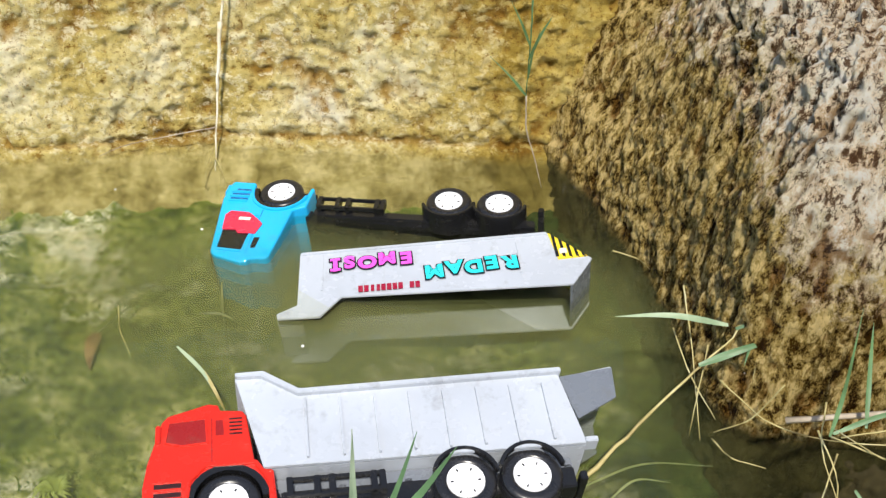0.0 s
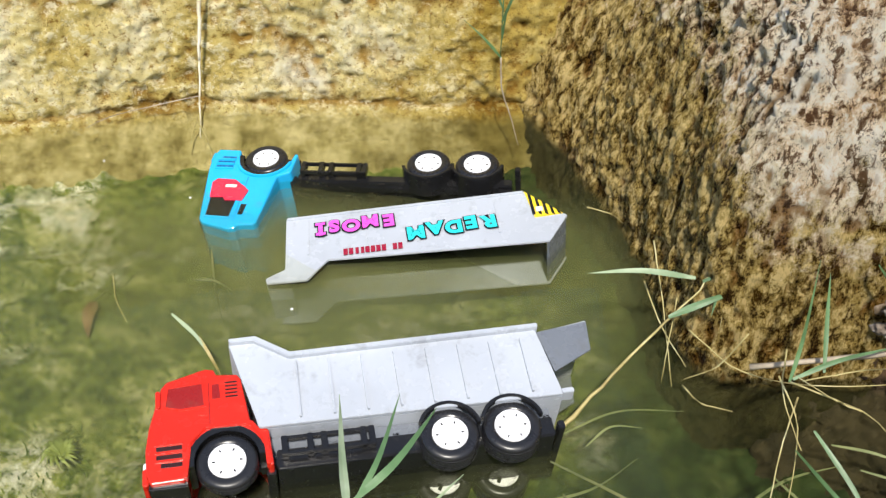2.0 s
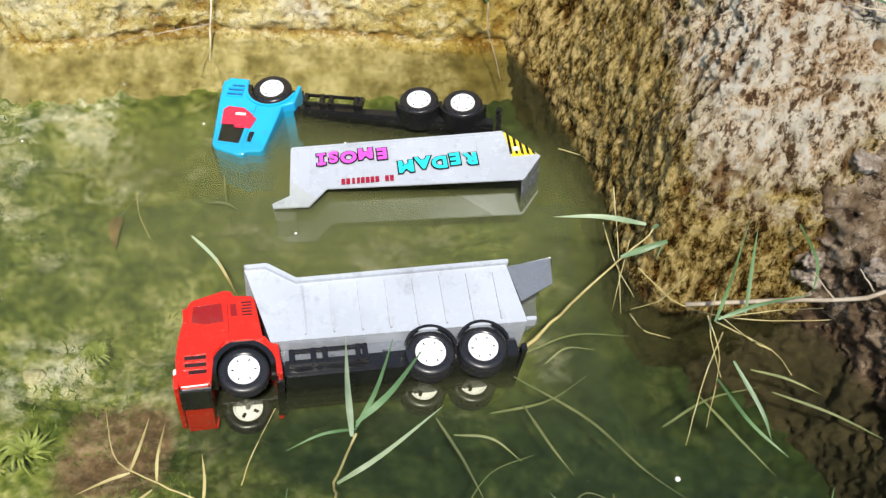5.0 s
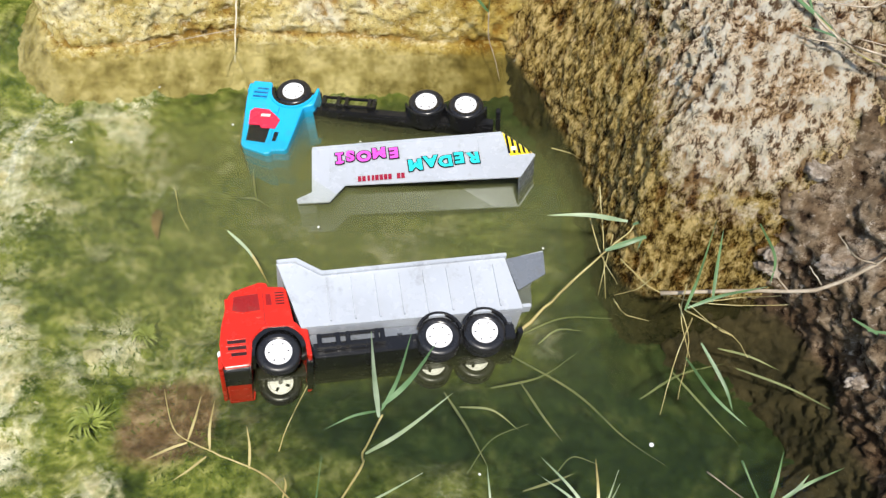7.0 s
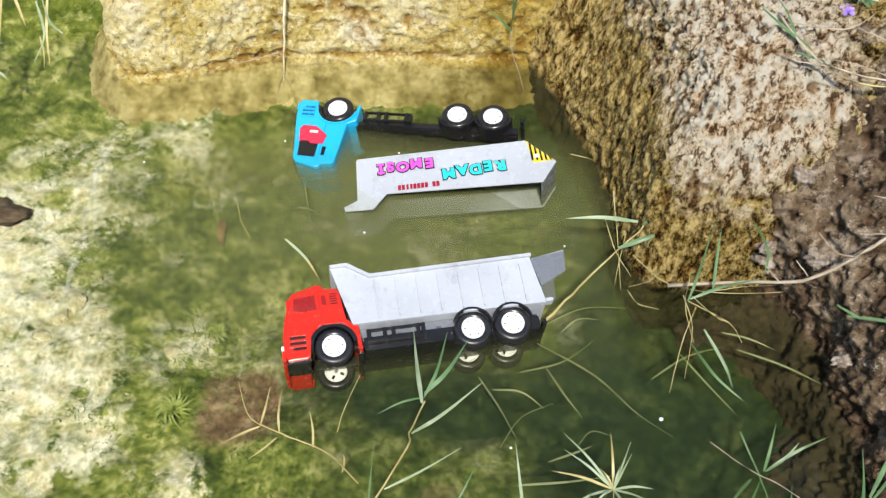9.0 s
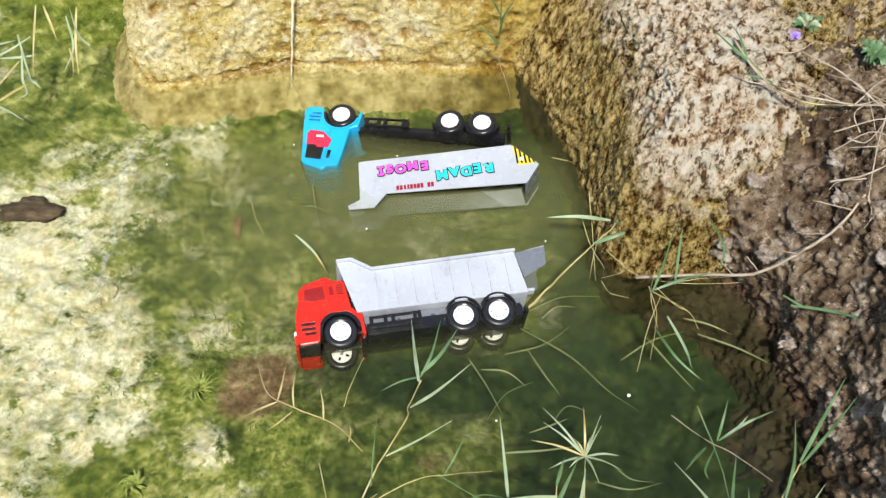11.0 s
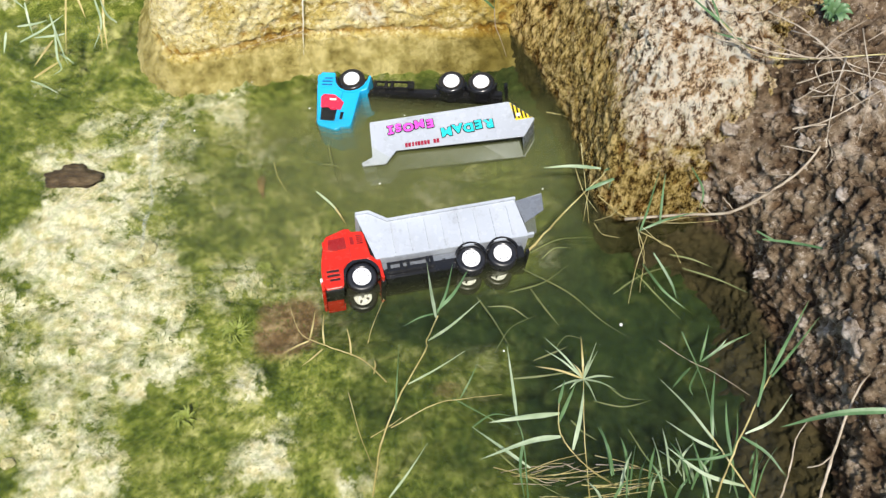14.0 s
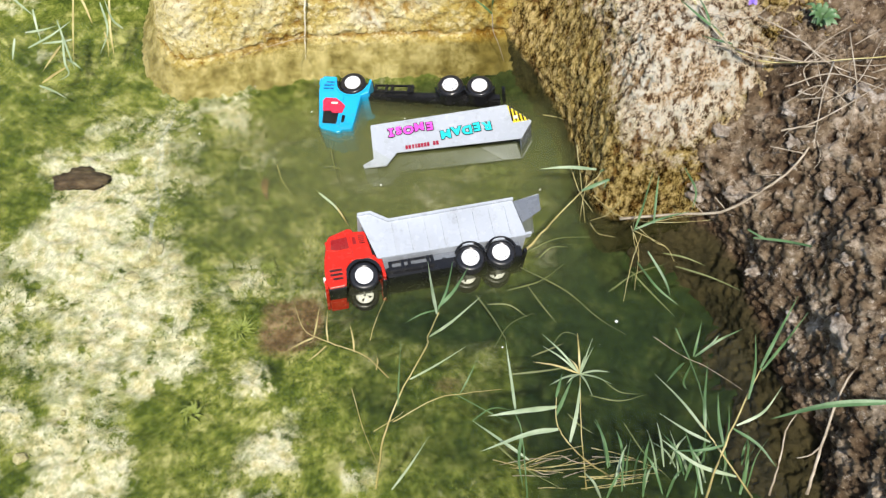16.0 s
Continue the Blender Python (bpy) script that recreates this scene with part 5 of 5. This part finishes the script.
stem(g, "straw", 0.0011, (0.388, 0.036, 0.092), (0.425, 0.003, 0.1), (0.431, -0.032, 0.112))
stem(g, "straw", 0.0011, (0.387, 0.054, 0.08), (0.397, 0.024, 0.06), (0.397, -0.002, 0))
stem(g, "straw", 0.0011, (0.405, 0.054, 0.06), (0.392, 0.026, 0.03), (0.383, -0.008, -0.02))
stem(g, "straw", 0.0011, (0.343, 0.123, 0), (0.353, 0.099, 0.005), (0.378, 0.096, 0))
stem(g, "straw", 0.0011, (0.422, 0.091, 0.04), (0.462, 0.093, 0.05), (0.501, 0.09, 0.06))
stem(g, "straw", 0.0011, (0.281, 0.324, 0.03), (0.305, 0.328, 0.02), (0.321, 0.341, 0))
stem(g, "straw", 0.0011, (0.394, 0.071, 0.09), (0.39, 0.046, 0.07), (0.399, 0.012, 0.05))
stem(g, "straw", 0.0011, (0.379, 0.109, 0.07), (0.364, 0.115, 0.03), (0.342, 0.12, 0.01))
stem(g, "straw", 0.0011, (0.425, 0.003, 0.1), (0.411, 0.011, 0.1), (0.393, 0.046, 0.09))
blade(g, "blade", 0.0042, (0.395, 0.012, 0.05), (0.42, -0.025, 0.04), (0.45, -0.05, 0.03))
blade(g, "blade", 0.0042, (0.388, 0.038, 0.09), (0.4, 0.065, 0.11), (0.417, 0.112, 0.14))
blade(g, "blade", 0.0042, (0.413, 0.031, 0.05), (0.436, -0.004, 0.03), (0.443, -0.026, 0.02))
blade(g, "blade", 0.0042, (0.391, 0.041, 0.09), (0.424, 0.051, 0.1), (0.466, 0.057, 0.11))
blade(g, "blade", 0.0042, (0.464, 0.121, 0.13), (0.48, 0.096, 0.11), (0.473, 0.068, 0.1))
blade(g, "blade", 0.0042, (0.42, 0.059, 0.08), (0.422, 0.086, 0.11), (0.426, 0.11, 0.13))
blade(g, "blade", 0.0042, (0.54, -0.006, 0.13), (0.59, -0.031, 0.15), (0.67, -0.093, 0.19))
blade(g, "blade", 0.0042, (0.546, 0.032, 0.1), (0.593, -0.009, 0.1), (0.595, -0.036, 0.1))
g = plant("grass_plant", "small pale grass shoot poking out of the water", "grass", (-0.074, 0.169, 0.018))
blade(g, "blade_pale", 0.0036, (-0.074, 0.169, 0.018), (-0.051, 0.15, 0.012), (-0.04, 0.138, 0.004))
blade(g, "straw", 0.0028, (-0.049, 0.151, 0.01), (-0.036, 0.134, 0.002), (-0.028, 0.137, -0.03))
g = plant("grass_plant", "thin sunken grass strands under the water surface", "grass", (-0.064, 0.28, 0.0))
blade(g, "sunk", 0.0026, (-0.064, 0.28, 0), (-0.056, 0.247, -0.01), (-0.042, 0.205, -0.03))
blade(g, "sunk", 0.0026, (-0.074, 0.247, -0.01), (-0.056, 0.245, -0.008), (-0.038, 0.236, -0.012))
blade(g, "sunk", 0.0026, (0.239, 0.009, 0), (0.261, -0.031, 0), (0.279, -0.059, 0))
blade(g, "sunk", 0.0026, (0.165, -0.011, 0), (0.188, -0.05, 0), (0.208, -0.092, 0))
blade(g, "sunk", 0.0026, (0.232, 0.039, 0), (0.295, -0.002, 0), (0.339, -0.05, 0), (0.376, -0.079, 0))
blade(g, "sunk", 0.0026, (0.24, -0.115, 0), (0.269, -0.113, 0.02), (0.285, -0.105, 0.02))
g = plant("grass_plant", "bunch of drooping pale grass over the pond behind", "grass", (-0.495, 0.515, 0.12))
blade(g, "straw", 0.0044, (-0.495, 0.515, 0.12), (-0.498, 0.47, 0.075), (-0.505, 0.448, 0.03))
blade(g, "blade_pale", 0.0044, (-0.534, 0.506, 0.07), (-0.512, 0.457, 0.05), (-0.503, 0.439, 0.02))
blade(g, "blade_pale", 0.0044, (-0.522, 0.481, 0.065), (-0.515, 0.438, 0.04), (-0.512, 0.429, 0.02), (-0.53, 0.424, 0.01))
blade(g, "straw", 0.0044, (-0.52, 0.454, 0.06), (-0.529, 0.421, 0.06), (-0.539, 0.398, 0.055))
blade(g, "blade_pale", 0.0044, (-0.578, 0.46, 0.05), (-0.542, 0.479, 0.06), (-0.51, 0.506, 0.07))
blade(g, "blade_pale", 0.0044, (-0.576, 0.523, 0.08), (-0.57, 0.501, 0.06), (-0.566, 0.489, 0.04))
blade(g, "straw", 0.0044, (-0.445, 0.539, 0.1), (-0.446, 0.501, 0.06), (-0.443, 0.471, 0.02))
blade(g, "blade_pale", 0.0044, (-0.461, 0.529, 0.09), (-0.453, 0.505, 0.05), (-0.468, 0.478, 0.02))
blade(g, "blade_pale", 0.0044, (-0.428, 0.509, 0.05), (-0.442, 0.51, 0.07), (-0.455, 0.536, 0.1))
blade(g, "straw", 0.0044, (-0.458, 0.501, 0.05), (-0.455, 0.492, 0.03), (-0.457, 0.482, 0.01))
blade(g, "blade_pale", 0.0044, (-0.517, 0.454, 0.03), (-0.503, 0.444, 0.03), (-0.493, 0.441, 0.02))
blade(g, "blade_pale", 0.0044, (-0.586, 0.487, 0.06), (-0.559, 0.494, 0.06), (-0.538, 0.504, 0.06))
blade(g, "straw", 0.0044, (-0.562, 0.429, 0), (-0.53, 0.435, 0.02), (-0.509, 0.44, 0.03))
blade(g, "blade_pale", 0.0044, (-0.566, 0.422, 0), (-0.539, 0.409, 0), (-0.512, 0.391, 0))
blade(g, "blade_pale", 0.0044, (-0.601, 0.473, 0.06), (-0.602, 0.457, 0.05), (-0.603, 0.441, 0.04))
blade(g, "straw", 0.0044, (-0.496, 0.539, 0.1), (-0.484, 0.52, 0.08), (-0.477, 0.508, 0.06))
blade(g, "blade_pale", 0.0044, (-0.613, 0.536, 0.1), (-0.594, 0.523, 0.09), (-0.57, 0.506, 0.08))
blade(g, "blade_pale", 0.0044, (-0.557, 0.471, 0.05), (-0.521, 0.477, 0.05), (-0.505, 0.484, 0.05))
g = plant("dry_vine", "pale dry stem hanging down the limestone wall into the water", "vine", (-0.100, 0.555, 0.25))
stem(g, "vine", 0.0026, (-0.092, 0.560, 0.30), (-0.102, 0.540, 0.20), (-0.112, 0.533, 0.120), (-0.118, 0.528, 0.055), (-0.122, 0.524, 0.010), (-0.125, 0.515, -0.05))
stem(g, "vine", 0.0040, (-0.110, 0.533, 0.135), (-0.115, 0.530, 0.09), (-0.118, 0.528, 0.06))
stem(g, "straw", 0.0014, (-0.124, 0.512, -0.004), (-0.113, 0.500, -0.020), (-0.104, 0.490, -0.045))
stem(g, "straw", 0.0012, (-0.123, 0.512, 0.000), (-0.130, 0.504, -0.020), (-0.132, 0.498, -0.040))
stem(g, "twig", 0.0010, (-0.120, 0.520, 0.022), (-0.165, 0.512, 0.014), (-0.215, 0.500, 0.004), (-0.240, 0.492, -0.006))
g = plant("corner_grass", "thin stem with green blades in the rock corner", "grass", (0.200, 0.520, 0.25))
stem(g, "blade", 0.0017, (0.198, 0.535, 0.28), (0.199, 0.505, 0.19), (0.200, 0.500, 0.145), (0.201, 0.500, 0.091))
stem(g, "twig", 0.0015, (0.201, 0.500, 0.091), (0.205, 0.500, 0.053), (0.216, 0.500, 0.020), (0.226, 0.495, -0.012))
blade(g, "blade", 0.0052, (0.201, 0.499, 0.091), (0.183, 0.497, 0.112), (0.162, 0.495, 0.133))
blade(g, "blade", 0.0036, (0.200, 0.499, 0.145), (0.190, 0.495, 0.168), (0.178, 0.492, 0.192))
blade(g, "blade", 0.0036, (0.200, 0.499, 0.130), (0.209, 0.495, 0.158), (0.218, 0.490, 0.180))
blade(g, "blade", 0.0030, (0.201, 0.499, 0.110), (0.203, 0.495, 0.140), (0.208, 0.490, 0.165))


g = plant("dry_twigs", "tangle of bare dry twigs on the bank top", "twigs", (0.60, 0.14, 0.30))
for thick, line in ((0.0024, ((0.469, 0.257), (0.500, 0.189), (0.575, 0.151), (0.697, 0.162))), (0.0018, ((0.546, 0.234), (0.583, 0.189), (0.633, 0.146), (0.687, 0.125))),
                    (0.0018, ((0.630, 0.146), (0.593, 0.064), (0.572, -0.003))), (0.0016, ((0.709, 0.211), (0.656, 0.178), (0.599, 0.157))), (0.0018, ((0.534, 0.016), (0.579, 0.030), (0.679, 0.094))),
                    (0.0014, ((0.559, 0.104), (0.619, 0.115), (0.677, 0.084))), (0.0014, ((0.658, 0.189), (0.650, 0.094), (0.618, 0.016))), (0.0013, ((0.60, 0.19), (0.66, 0.15), (0.72, 0.14))),
                    (0.0013, ((0.61, 0.08), (0.66, 0.12), (0.70, 0.18))), (0.0012, ((0.55, 0.07), (0.60, 0.09), (0.64, 0.06))), (0.0012, ((0.575, 0.21), (0.60, 0.16), (0.61, 0.10)))):
    stem(g, "twig", thick, *[(x, y, 0.312 + 0.012 * math.sin(9 * i + 40 * x)) for i, (x, y) in enumerate(line)])
strand_rng = random.Random(5)
g = plant("sunken_grass", "pale olive grass strands sunk in dark water", "grass", (0.30, -0.02, -0.01))
for i in range(16):
    x, y, a, ln = strand_rng.uniform(0.18, 0.47), strand_rng.uniform(-0.26, 0.09), strand_rng.uniform(-1.0, 0.9), strand_rng.uniform(0.04, 0.11)
    bend = strand_rng.uniform(-0.012, 0.012)
    dx, dy = ln * math.cos(a), ln * math.sin(a)
    blade(g, "sunk_pale", strand_rng.uniform(0.0016, 0.003), (x, y, -0.006), (x + dx * 0.5 - bend * math.sin(a), y + dy * 0.5 + bend * math.cos(a), -0.003), (x + dx, y + dy, -0.008))


def lump(name, at, size, material, label, category, seed, rough=0.25, group=""):
    """A rounded, uneven stone or clod."""
    bm = bmesh.new()
    bmesh.ops.create_icosphere(bm, subdivisions=4, radius=1.0)
    co = np.array([v.co[:] for v in bm.verts])
    f = fbm(co + seed * 3.1, 1.3, 4, 0.55)
    g = fbm(co + seed * 1.7, 5.0, 3, 0.6)
    for v, a, b in zip(bm.verts, f, g):
        v.co = v.co * (1 + rough * a + rough * 0.3 * b)
        v.co = Vector((v.co.x * size[0], v.co.y * size[1], v.co.z * size[2]))
    ob = part(name, bm, material, None, "", True)
    ob.data.attributes.new("cavity", "FLOAT", "POINT").data.foreach_set("value", np.clip(0.5 + 0.5 * g, 0, 1).astype(np.float32))
    ob.location = at
    ob.rotation_euler.z = seed * 1.3
    return tagged(ob, label, category, group)


log = lump("rotten_wood", (-0.472, 0.246, -0.042), (0.046, 0.025, 0.011), M["wood"], "dark brown sunken piece of rotten wood on the bed", "wood", 1, 0.3)
log.rotation_euler.z = 0.03
for i, (x, y, a, c) in enumerate(((-0.153, -0.128, 0.017, 0.014), (-0.33, 0.115, 0.013, 0.010), (-0.30, 0.10, 0.010, 0.009), (-0.345, 0.09, 0.011, 0.008), (-0.36, 0.06, 0.014, 0.010), (-0.20, 0.045, 0.010, 0.009), (-0.415, -0.174, 0.006, 0.005),
                                  (-0.461, -0.243, 0.009, 0.008), (-0.255, 0.145, 0.015, 0.009), (-0.24, -0.02, 0.009, 0.007), (-0.28, 0.05, 0.012, 0.008))):
    lump("pebble", (x, y, -0.054), (a, c, 0.006), M["sandstone"], "pale sandy stone half buried in the pond bed", "stone", 10 + i, 0.25, "stones on the pond bed")

# stones stuck in the bank's face
bank_pts = [v.co for v in bank.data.vertices if 0.02 < v.co.z < 0.33 and -0.42 < v.co.y < 0.16 and v.co.x < 0.85]
stone_rng = random.Random(12)
for i in range(34):
    at = stone_rng.choice(bank_pts)
    a = stone_rng.uniform(0.006, 0.013) if i else 0.022
    if i == 0:
        at = min(bank_pts, key=lambda q: (q - Vector((0.622, -0.176, 0.15))).length)
    if i == 1:
        at, a = min(bank_pts, key=lambda q: (q - Vector((0.675, 0.098, 0.27))).length), 0.028
    lump("stone", at, (a, a * 0.75, a * 0.6), M["stone"], "pale broken stone stuck in the soil bank", "stone", 40 + i, 0.6, "stones in the bank")

# fallen leaf under the surface
g = plant("fallen_leaf", "orange-brown fallen leaf hanging in the water", "leaf", (-0.165, 0.22, -0.02))
leaf_ob = blade(g, "dead_leaf", 0.016, (-0.172, 0.252, -0.044), (-0.171, 0.232, -0.046), (-0.165, 0.208, -0.049))
stem(g, "sunk", 0.0011, (-0.172, 0.252, -0.044), (-0.142, 0.305, -0.036), (-0.116, 0.350, -0.026))
stem(g, "straw", 0.0009, (-0.150, 0.255, -0.014), (-0.140, 0.225, -0.016), (-0.125, 0.200, -0.02))

# feathery water weed on the bed
for wx, wy, wr in ((-0.182, -0.036, 0.030), (-0.235, -0.175, 0.022), (-0.150, 0.075, 0.020)):
    g = plant("water_weed", "feathery yellow-green weed rooted in the pond bed", "water weed", (wx, wy, -0.058))
    for i in range(26):
        a, ln = i * 2.4, wr * random.uniform(0.5, 1.0)
        blade(g, "weed", 0.0034, (wx, wy, -0.057), (wx + 0.55 * ln * math.cos(a), wy + 0.55 * ln * math.sin(a), -0.046), (wx + ln * math.cos(a + 0.25), wy + ln * math.sin(a + 0.25), -0.050))

# small weed with a violet flower on the rock top
g = plant("leafy_weed", "small green weed on the rock top", "weed", (0.628, 0.225, 0.305))
for i in range(26):
    a = i * 2.4
    r = 0.012 + 0.016 * random.random()
    z = 0.006 + 0.016 * random.random()
    blade(g, "blade", 0.009, (0.628 + 0.004 * math.cos(a), 0.225 + 0.004 * math.sin(a), 0.310), (0.628 + r * 0.6 * math.cos(a), 0.225 + r * 0.6 * math.sin(a), 0.31 + z), (0.628 + r * math.cos(a), 0.225 + r * math.sin(a), 0.31 + z * 0.8))
g = plant("leafy_weed", "tiny yellow-green weed in a rock crevice", "weed", (0.565, 0.295, 0.295))
for i in range(14):
    a = i * 2.4
    r = 0.012 + 0.012 * random.random()
    blade(g, "blade_pale" if i % 2 else "blade", 0.008, (0.565, 0.295, 0.298), (0.565 + r * 0.6 * math.cos(a), 0.295 + r * 0.6 * math.sin(a), 0.312), (0.565 + r * math.cos(a), 0.295 + r * math.sin(a), 0.312))
g = plant("wild_flower", "small violet wild flower on the rock", "flower", (0.548, 0.280, 0.285))
stem(g, "blade", 0.0012, (0.549, 0.285, 0.275), (0.549, 0.282, 0.292), (0.548, 0.279, 0.300))
for i in range(6):
    a = i * math.pi / 3
    p = blade(g, "petal", 0.009, (0.548, 0.279, 0.300), (0.548 + 0.005 * math.cos(a), 0.279 + 0.005 * math.sin(a), 0.304), (0.548 + 0.011 * math.cos(a), 0.279 + 0.011 * math.sin(a), 0.303))
    p.name = "petal"

# thin pale strip over the water, painted as a drawn-out sky reflection
k = Mat("painted_reflection", 0.5)
streak_out, streak_mix, streak_clear = k.t.nodes["Material Output"], k.node("ShaderNodeMixShader"), k.node("ShaderNodeBsdfTransparent")
k.color((0.72, 0.74, 0.66))
k.link(k.math("MULTIPLY", k.mask(k.noise(30, 6, 0.7), 0.30, 0.70), 0.30), streak_mix.inputs[0])
k.link(streak_clear.outputs[0], streak_mix.inputs[1])
k.link(k.b.outputs[0], streak_mix.inputs[2])
k.link(streak_mix.outputs[0], streak_out.inputs[0])
bm = bmesh.new()
last = None
for i in range(71):
    v = i / 70
    mid = Vector((-0.331 + 0.006 * math.sin(7 * v) + 0.003 * math.sin(23 * v), 0.055 + 0.325 * v, 0.0006))
    half_w = (0.0012 + 0.0020 * abs(math.sin(5.3 * v + 0.6)) + 0.0008 * math.sin(31 * v)) * min(1, 6 * v + 0.1, 6 * (1 - v) + 0.1)
    pair_v = (bm.verts.new(mid - Vector((half_w, 0, 0))), bm.verts.new(mid + Vector((half_w, 0, 0))))
    if last:
        bm.faces.new((last[0], last[1], pair_v[1], pair_v[0]))
    last = pair_v
scum = tagged(part("reflection_streak", bm, k.m), "thin pale streak painted as a sky reflection on the pond", "scum")
scum.visible_shadow = False

# white specks afloat
for i, (x, y, r) in enumerate(((0.365, -0.057, 0.0022), (0.055, 0.345, 0.0012), (-0.10, 0.36, 0.0012), (-0.28, 0.31, 0.0013), (0.20, -0.10, 0.0013), (-0.20, 0.42, 0.0010), (0.02, 0.20, 0.0013), (0.27, 0.19, 0.0012))):
    b = lump("floating_speck", (x, y, 0.0004), (r, r, r * 0.6), M["white"], "tiny white speck floating on the water", "speck", 70 + i, 0.15, "floating specks")

# weed growth on the bed
rnd = np.random.RandomState(3)
N = 60000
ax, ay = rnd.uniform(-0.74, 0.58, N), rnd.uniform(-0.42, 0.66, N)
aq = np.stack([ax, ay, np.zeros(N)], -1)
ix = np.clip(np.searchsorted(gx, ax), 0, len(gx) - 1)
iy = np.clip(np.searchsorted(gy, ay), 0, len(gy) - 1)
az = bed.reshape(len(gy), len(gx))[iy, ix]
keep = (fbm(aq, 14, 4, 0.6) - 1.1 * patch.reshape(len(gy), len(gx))[iy, ix] + 0.25 > rnd.uniform(-0.2, 0.5, N)) & (silt_shade.reshape(len(gy), len(gx))[iy, ix] < 0.5)
ax, ay, az = ax[keep], ay[keep], az[keep]
n = len(ax)
ang, ln, wd = rnd.uniform(0, 2 * np.pi, n), rnd.uniform(0.002, 0.006, n), rnd.uniform(0.0004, 0.0010, n)
cx, sy = np.cos(ang), np.sin(ang)
base = np.stack([ax, ay, az - 0.001], -1)
side = np.stack([-sy * wd, cx * wd, np.zeros(n)], -1)
tip = base + np.stack([cx * ln, sy * ln, rnd.uniform(0.001, 0.005, n)], -1)
V = np.stack([base - side, base + side, tip + side * 0.5, tip - side * 0.5], 1).reshape(-1, 3)
F = np.arange(4 * n).reshape(-1, 4)
me = bpy.data.meshes.new("algae")
me.from_pydata(V.tolist(), [], F.tolist())
k = Mat("algae_fronds", 0.8, spec=0.2)
geo = k.t.nodes.new("ShaderNodeNewGeometry")
k.color(k.mix(k.mask(k.noise(9, 5), 0.35, 0.65), k.ramp(geo.outputs["Random Per Island"], (0.0, (0.05, 0.085, 0.012)), (0.5, (0.12, 0.17, 0.025)), (1.0, (0.24, 0.28, 0.06))), k.ramp(geo.outputs["Random Per Island"], (0.0, (0.03, 0.055, 0.010)), (1.0, (0.13, 0.17, 0.03)))))
me.materials.append(k.m)
tagged(new("algae", me), "fuzzy green algae growing over the pond bed", "algae", kind="stuff")
